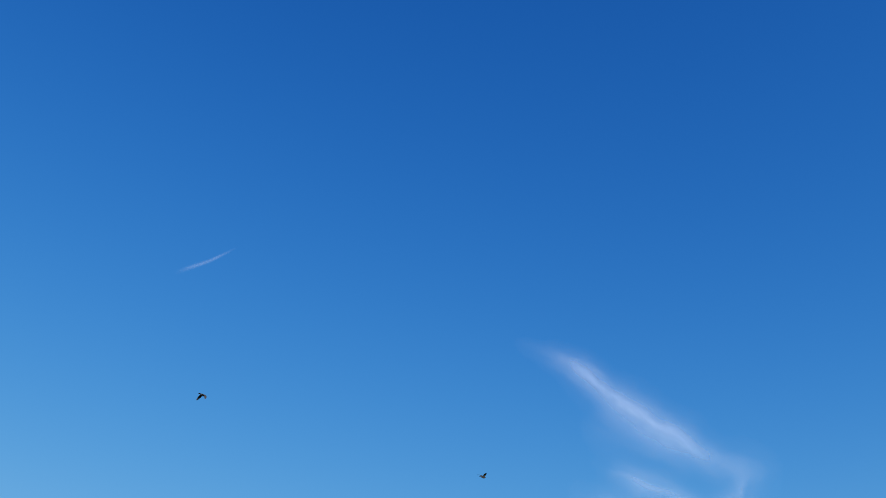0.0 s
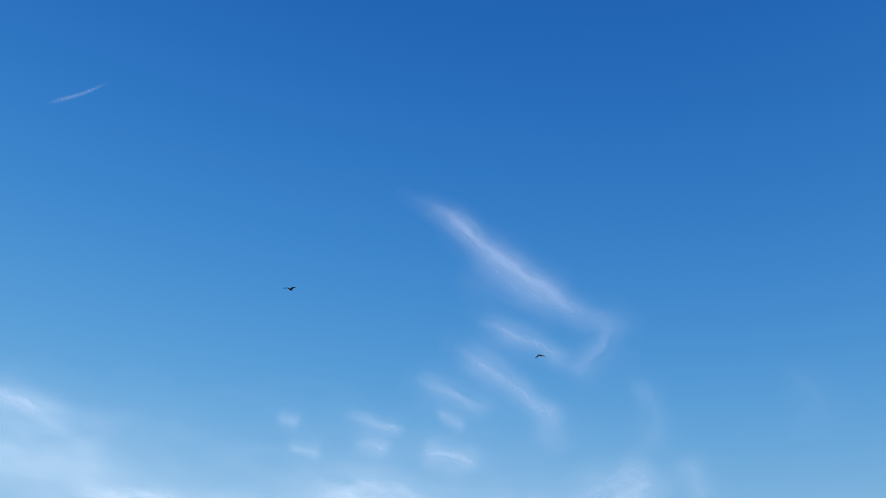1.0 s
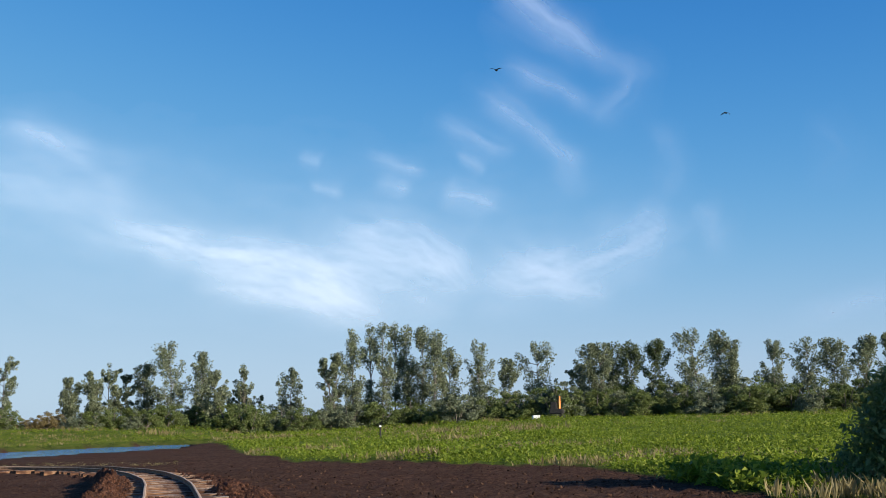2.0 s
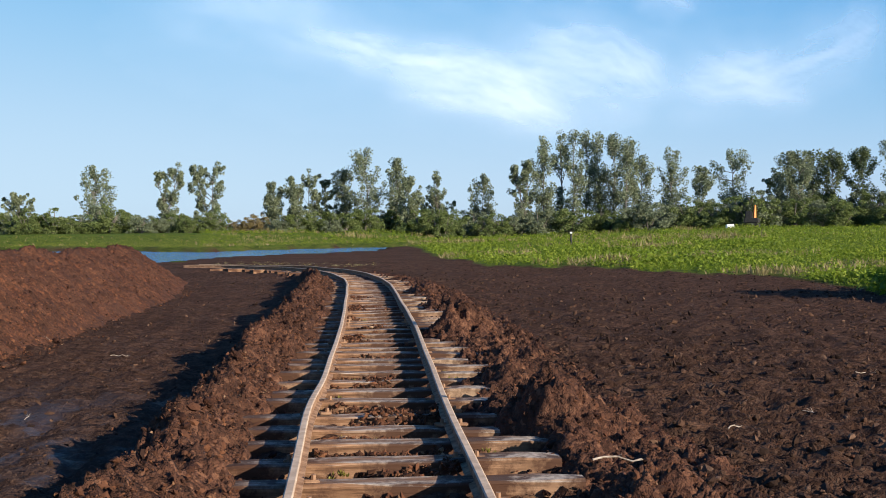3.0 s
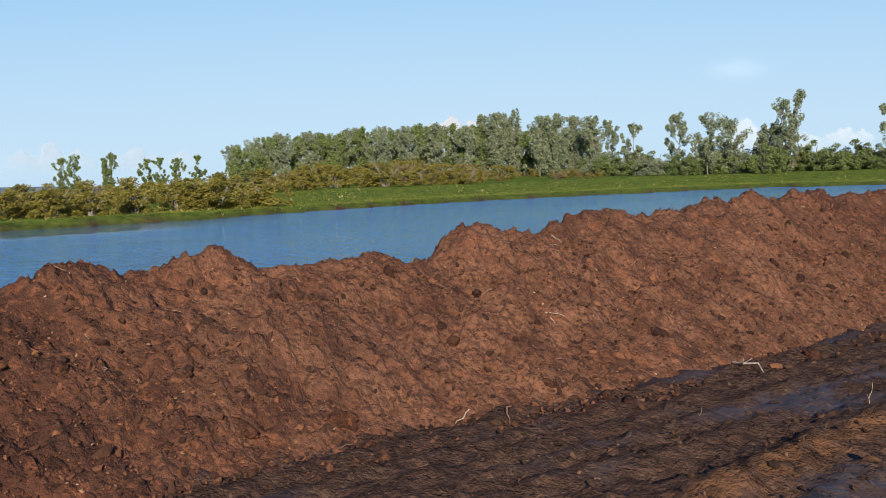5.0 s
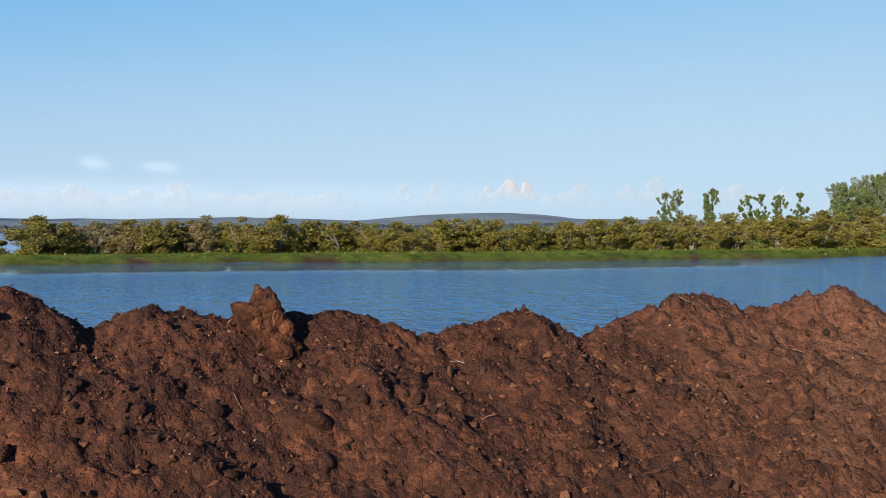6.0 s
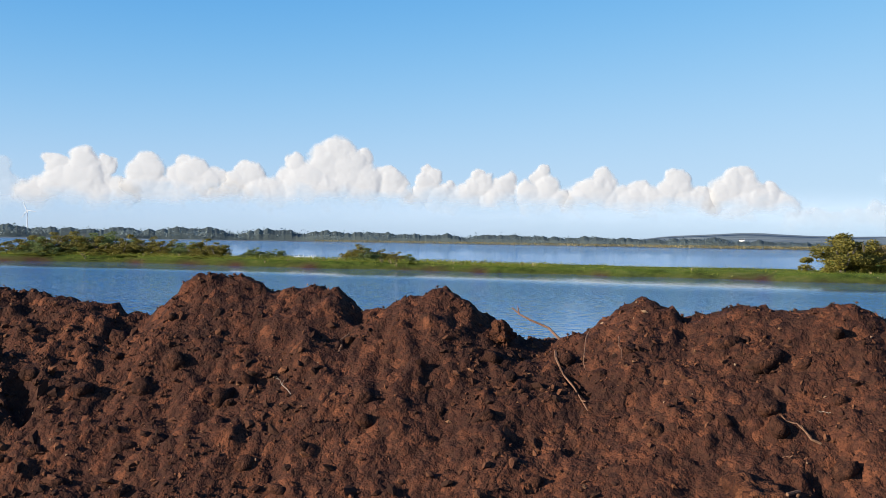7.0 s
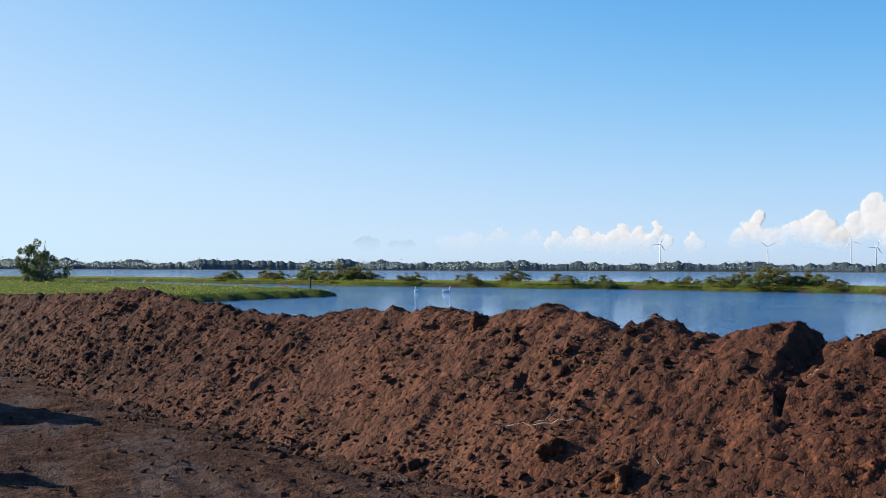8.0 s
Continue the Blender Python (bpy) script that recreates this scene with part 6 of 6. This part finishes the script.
def wind_turbines():
    src = None
    for k, (az, hub) in enumerate(((137.6, 1.14), (140.6, 1.06), (141.2, 1.28), (144.3, 1.10), (145.4, 1.36), (149.2, 1.12), (154.3, 1.24))):
        r = 2600
        z = 1.5 + r * math.tan(radians(hub))
        base = tagged(new("wind_turbine"), "tall white wind turbine beyond the far shore", "wind turbine", "wind farm on the skyline")
        base.matrix_basis = pose(*place(az, r), 0, 0, az + 180 + (-20, 15, 5, 30, -10, 0, 20)[k])
        bm = bmesh.new()
        bm_tube(bm, [(0, 0, -2), (0, 0, z * 0.5), (0, 0, z)], [1.5, 1.2, 0.85], 12)
        part("tower", bm, M_WHITE, base)
        bm = bmesh.new()
        bm_box(bm, 0, -0.8, z + 0.6, 2.0, 5.5, 2.2, bevel=0.5)
        part("nacelle", bm, M_WHITE, base)
        rotor = new("rotor")
        rotor.parent = base
        rotor.matrix_basis = pose(0, 3.0, z + 0.6, 0, 40 * k, 0)
        bm = bmesh.new()
        bmesh.ops.create_uvsphere(bm, u_segments=12, v_segments=8, radius=1.0)
        hub_me = bpy.data.meshes.new("hub")
        bm.to_mesh(hub_me)
        bm.free()
        hub_me.materials.append(M_WHITE)
        part_of("hub", hub_me, rotor)
        for j in range(3):
            bm = bmesh.new()
            m = pose(0, 0.3, 0, 0, 120 * j, 0)
            bm_tube(bm, [m @ Vector(v) for v in ((0, 0, 0.5), (0.3, 0, 6), (0.1, 0, 14), (0, 0, 21))], [0.6, 1.0, 0.65, 0.2], 6)
            part("blade", bm, M_WHITE, rotor)
        ROTORS.append((rotor, z, 40 * k))


def water_bird(name, label, az, r, z, size, turn, group):
    p = place(az, r, z)
    base = tagged(new(name), label, "bird", group)
    base.matrix_basis = pose(*p, 0, 0, turn) @ Matrix.Diagonal((size, size, size, 1))
    bm = bmesh.new()
    bmesh.ops.create_uvsphere(bm, u_segments=14, v_segments=9, radius=0.5)
    for v in bm.verts:
        v.co = Vector((v.co.x * (1.25 if v.co.x < 0 else 1.0), v.co.y * 0.62, v.co.z * 0.42 + 0.14 + max(0, -v.co.x) ** 2 * 0.35))
    part("body", bm, M_PALE, base)
    bm = bmesh.new()
    bm_tube(bm, [(0.40, 0, 0.2), (0.56, 0, 0.42), (0.50, 0, 0.68), (0.58, 0, 0.80), (0.68, 0, 0.76)], [0.10, 0.075, 0.06, 0.07, 0.045], 8)
    neck = part("neck", bm, M_PALE, base)
    bm = bmesh.new()
    bm_tube(bm, [(0.66, 0, 0.77), (0.74, 0, 0.74), (0.80, 0, 0.71)], [0.04, 0.03, 0.01], 6)
    part("beak", bm, M_BEAK, neck)


excavator()
trailer()
marker_post(171.6, 88, 1.0, "dark wooden post with a square cap on the spit's tip", M_DARKSTEEL)
marker_post(-3.27, 92, 1.05, "short dark post with a pale cap in the weeds", M_WHITE)
wind_turbines()
water_bird("swan", "white swan swimming on the lake", 166.35, 106, WATER, 0.6, 60, "swans on the lake")
water_bird("swan", "white swan swimming on the lake", 164.86, 105, WATER, 0.6, 170, "swans on the lake")
for k in range(7):
    q = place(123.9 + 0.17 * k, 93 + (k * 37 % 5) * 0.4)
    water_bird("gull", "white gull resting on the narrow bank", 123.9 + 0.17 * k, 93 + (k * 37 % 5) * 0.4, ground_at(q.x, q.y) + 0.1, 0.3, 50 * k, "gulls on the bank")

# ---------------------------------------------------------------- turf, sticks and roots on the bank
def peat_block(s, u, size, tall, turn, seed):
    """A torn block of fibrous turf, layered and ragged."""
    bm = bmesh.new()
    bmesh.ops.create_icosphere(bm, subdivisions=4, radius=1.0)
    off = Vector((seed * 7.7, seed * 3.1, 0))
    for v in bm.verts:
        c = v.co.copy()
        c = Vector((max(-0.8, min(0.8, c.x * 1.15)), max(-0.8, min(0.8, c.y * 1.15)), c.z))
        k = 1 + 0.5 * noise.noise(c * 1.2 + off) + 0.22 * noise.noise(c * 3.5 + off) + 0.10 * noise.noise(c * 9 + off)
        c = c * k
        shelf = 1 + 0.16 * noise.noise(Vector((c.z * 9, seed, 2))) + 0.10 * noise.noise(Vector((c.z * 23, seed, 5)))
        c.x, c.y = c.x * shelf * (1 - 0.22 * c.z), c.y * shelf * (1 - 0.22 * c.z)
        v.co = Vector((c.x * size, c.y * size * 0.8, c.z * tall))
    p = bank_at(np.array([s]), np.array([u]))[0]
    me = bpy.data.meshes.new("peat_block")
    bm.to_mesh(me)
    bm.free()
    me.polygons.foreach_set("use_smooth", [True] * len(me.polygons))
    me.materials.append(M_TURF)
    ob = tagged(new("peat_block", me), "torn reddish block of fibrous turf lying in the peat bank", "peat block", "turf blocks on the bank")
    ob.matrix_basis = pose(p[0], p[1], p[2] + tall * 0.15, 10, 8, turn)


def twig_mesh(seed, length, thick, forks):
    rnd = random.Random(seed)
    bm = bmesh.new()
    pts = [Vector((length * (f - 0.5), length * 0.08 * rnd.uniform(-1, 1), length * 0.06 * rnd.uniform(-1, 1) + 0.03 * length * math.sin(3 * f))) for f in (0, 0.2, 0.42, 0.65, 0.85, 1)]
    bm_tube(bm, pts, [thick * (1 - 0.12 * k) for k in range(6)], 6)
    for k in range(forks):
        a = pts[rnd.choice((2, 3, 4))]
        bm_tube(bm, [a, a + Vector((rnd.uniform(0.03, 0.1), rnd.uniform(-0.08, 0.08), rnd.uniform(0.01, 0.08))) * length * 1.6], [thick * 0.5, thick * 0.2], 5)
    me = bpy.data.meshes.new("twig")
    bm.to_mesh(me)
    bm.free()
    return me


def sticks():
    rnd = random.Random(8)
    pale, brown = [], []
    for k in range(6):
        m = twig_mesh(k, 1.0, 0.020, 2)
        m.materials.append(M_STICK)
        pale.append(m)
        m = twig_mesh(k + 20, 1.0, 0.03, 1)
        m.materials.append(M_ROOT)
        brown.append(m)
    for k in range(90):
        s, u = rnd.uniform(14, 46), rnd.uniform(-0.2, 1.6)
        p = bank_at(np.array([s]), np.array([u]))[0]
        me = rnd.choice(pale if rnd.random() < 0.45 else brown)
        size = rnd.uniform(0.07, 0.22) * (1.7 if rnd.random() < 0.15 else 1)
        ob = tagged(new("twig", me), "dead pale twig lying on the peat" if me in pale else "dark root end sticking from the peat", "twig", "twigs and roots in the bank")
        ob.matrix_basis = pose(p[0], p[1], max(p[2], 0.01) + 0.012, rnd.uniform(-30, 30), rnd.uniform(-40, 40), rnd.uniform(0, 360)) @ Matrix.Diagonal((size, size, size, 1))
    for x, y, size, turn in ((0.66, 7.05, 0.36, 15), (1.6, 8.5, 0.25, 60), (-4.6, 13.7, 0.22, 10), (-5.45, 7.65, 0.5, -30), (2.4, 9.6, 0.3, 120), (-0.9, 14.2, 0.2, 40), (-3.9, 9.4, 0.2, 100), (3.6, 12.0, 0.25, 20)):
        ob = tagged(new("twig", pale[rnd.randrange(6)]), "bleached stick lying on the bare peat", "twig", "sticks on the ground")
        ob.matrix_basis = pose(x, y, ground_at(x, y) + (0.16 if x == 0.66 else 0.03), 0, 3, turn) @ Matrix.Diagonal((size, size, size, 1))
    # a long bare branch leaning out over the water, and stalks standing in the strip
    def between(a, b, me, label, thick=0.75):
        a, b = Vector(a), Vector(b)
        ob = tagged(new("branch", me), label, "branch")
        q = (b - a).to_track_quat("X", "Z")
        n = (b - a).length
        ob.matrix_basis = Matrix.LocRotScale((a + b) / 2, q, (n, n * thick, n * thick))
    between(place(111.4, 6.75, 0.93), place(114.4, 7.0, 1.14), brown[1], "long bare brown branch sticking out of the bank", 0.6)
    for a, b, kind, label in (((-6.15, -2.53, 0.93), (-5.72, -2.18, 0.68), 2, "long thin root hanging down the peat face"), ((-6.18, -2.34, 1.03), (-5.9, -2.25, 0.86), 4, "thin root hanging from the peat"),
                              ((-6.15, -2.16, 1.02), (-5.9, -2.05, 0.93), 0, "thin root hanging from the peat"), ((-6.32, 0.12, 0.67), (-6.2, 0.19, 0.52), 5, "thin root hanging from the peat"),
                              ((-4.5, -5.53, 0.92), (-4.35, -5.2, 0.74), 3, "thin root sticking out of the bank")):
        between(a, b, brown[kind], label, 0.4)
    for a, b, kind in (((-2.57, -8.10, 0.40), (-2.80, -7.90, 0.44), 1), ((-2.78, -7.90, 0.43), (-2.98, -7.64, 0.50), 3), ((-2.80, -7.88, 0.45), (-3.02, -7.85, 0.56), 2)):
        between(a, b, pale[kind], "bleached curved stick lying on the peat bank")
    between(place(66.3, 7.9, 0.98), place(68.2, 7.8, 1.10), brown[3], "short dark branch on the bank's crest")
    for x, y, h in ((-4.03, 6.89, 0.16), (-3.85, 7.32, 0.22), (-4.6, 5.9, 0.08)):
        between((x, y, -0.02), (x + 0.03, y - 0.02, h), pale[4], "thin dry stalk standing in the wet peat")


peat_block(29.85, 1.52, 0.17, 0.22, 20, 1)
for s, u, size, tall, turn, seed in ((24.0, 0.75, 0.09, 0.07, 40, 2), (21.3, 0.45, 0.13, 0.08, 70, 3), (28.1, 0.55, 0.20, 0.08, 30, 6), (19.2, 1.5, 0.10, 0.12, 0, 7), (21.95, 0.36, 0.15, 0.08, 40, 14), (23.8, 0.6, 0.09, 0.07, 10, 15), (23.1, 1.45, 0.09, 0.08, 80, 8), (30.2, 0.3, 0.10, 0.07, 30, 9), (33.5, 0.2, 0.11, 0.08, 50, 10), (26.9, 1.5, 0.07, 0.07, 0, 13)):
    peat_block(s, u, size, tall, turn, seed)
sticks()

# ---------------------------------------------------------------- birds on the wing
BIRDS = []


def crow(way, beat, phase):
    """way: seconds, degrees left, degrees up, metres away."""
    bird = tagged(new("flying_bird"), "dark crow-like bird flapping across the blue sky", "bird", "birds on the wing")
    bm = bmesh.new()
    bm_tube(bm, [(-0.17, 0, 0.01), (-0.10, 0, 0), (0.02, 0, -0.01), (0.10, 0, 0), (0.15, 0, 0.01), (0.19, 0, 0.0)], [0.012, 0.036, 0.052, 0.04, 0.03, 0.006], 8)
    part("body", bm, M_FEATHER, bird)
    bm = bmesh.new()
    bm_box(bm, -0.20, 0, 0.008, 0.12, 0.085, 0.012, bevel=0.004)
    part("tail", bm, M_FEATHER, bird)
    wings = []
    for side in (1, -1):
        bm = bmesh.new()
        rows = []
        for f, front, rear, lift in ((0, 0.06, -0.08, 0), (0.3, 0.08, -0.09, 0.02), (0.6, 0.05, -0.10, 0.012), (0.85, -0.01, -0.11, -0.02), (1.0, -0.08, -0.12, -0.045)):
            y = side * 0.31 * f
            rows.append([bm.verts.new((front, y, lift + 0.006)), bm.verts.new((rear, y, lift)), bm.verts.new((rear, y, lift - 0.006)), bm.verts.new((front, y, lift - 0.006))])
        for a, b in zip(rows, rows[1:]):
            for j in range(4):
                bm.faces.new((a[j], a[(j + 1) % 4], b[(j + 1) % 4], b[j]))
        bm.faces.new(rows[-1])
        bmesh.ops.recalc_face_normals(bm, faces=bm.faces)
        wings.append((part("wing", bm, M_FEATHER, bird), side))
    at = [(t, place(az, r, EYE + r * math.tan(radians(el)))) for t, az, el, r in way]
    last = at[-1][1] + (at[-1][1] - at[0][1]) / (at[-1][0] - at[0][0]) * (8.0 - at[-1][0])
    BIRDS.append((bird, wings, at + [(8.0, last)], beat, phase))


crow([(0, 11.08, 21.68, 46.0), (0.5, 5.82, 20.81, 49.2), (1.0, 0.0, 19.29, 52.6), (1.5, -4.93, 18.14, 55.9), (1.7, -6.82, 17.75, 57.2)], 4.67, 0.0)
crow([(0, -3.37, 17.61, 56.7), (0.5, -7.87, 16.51, 60.0), (1.0, -12.84, 15.6, 63.3), (1.5, -16.99, 15.06, 66.7), (1.7, -18.59, 14.83, 68.0)], 4.67, 3.14)


def motions():
    for bird, wings, at, beat, phase in BIRDS:
        way = at[-2][1] - at[0][1]
        yaw = math.degrees(math.atan2(way.y, way.x))
        walk(bird, [(t, Matrix.Translation(p) @ pose(0, 0, 0, 6, -4, yaw + 22)) for t, p in at])
        for wing, side in wings:
            walk(wing, [(k / 20, pose(0, side * 0.03, 0.02, side * (-4 - 38 * math.cos(2 * math.pi * beat * k / 20 + phase)), 0, 0)) for k in range(161)])
    for rotor, z, first in ROTORS:
        walk(rotor, [(k / 2, pose(0, 3.0, z + 0.6, 0, first + 36 * k, 0)) for k in range(17)])


motions()
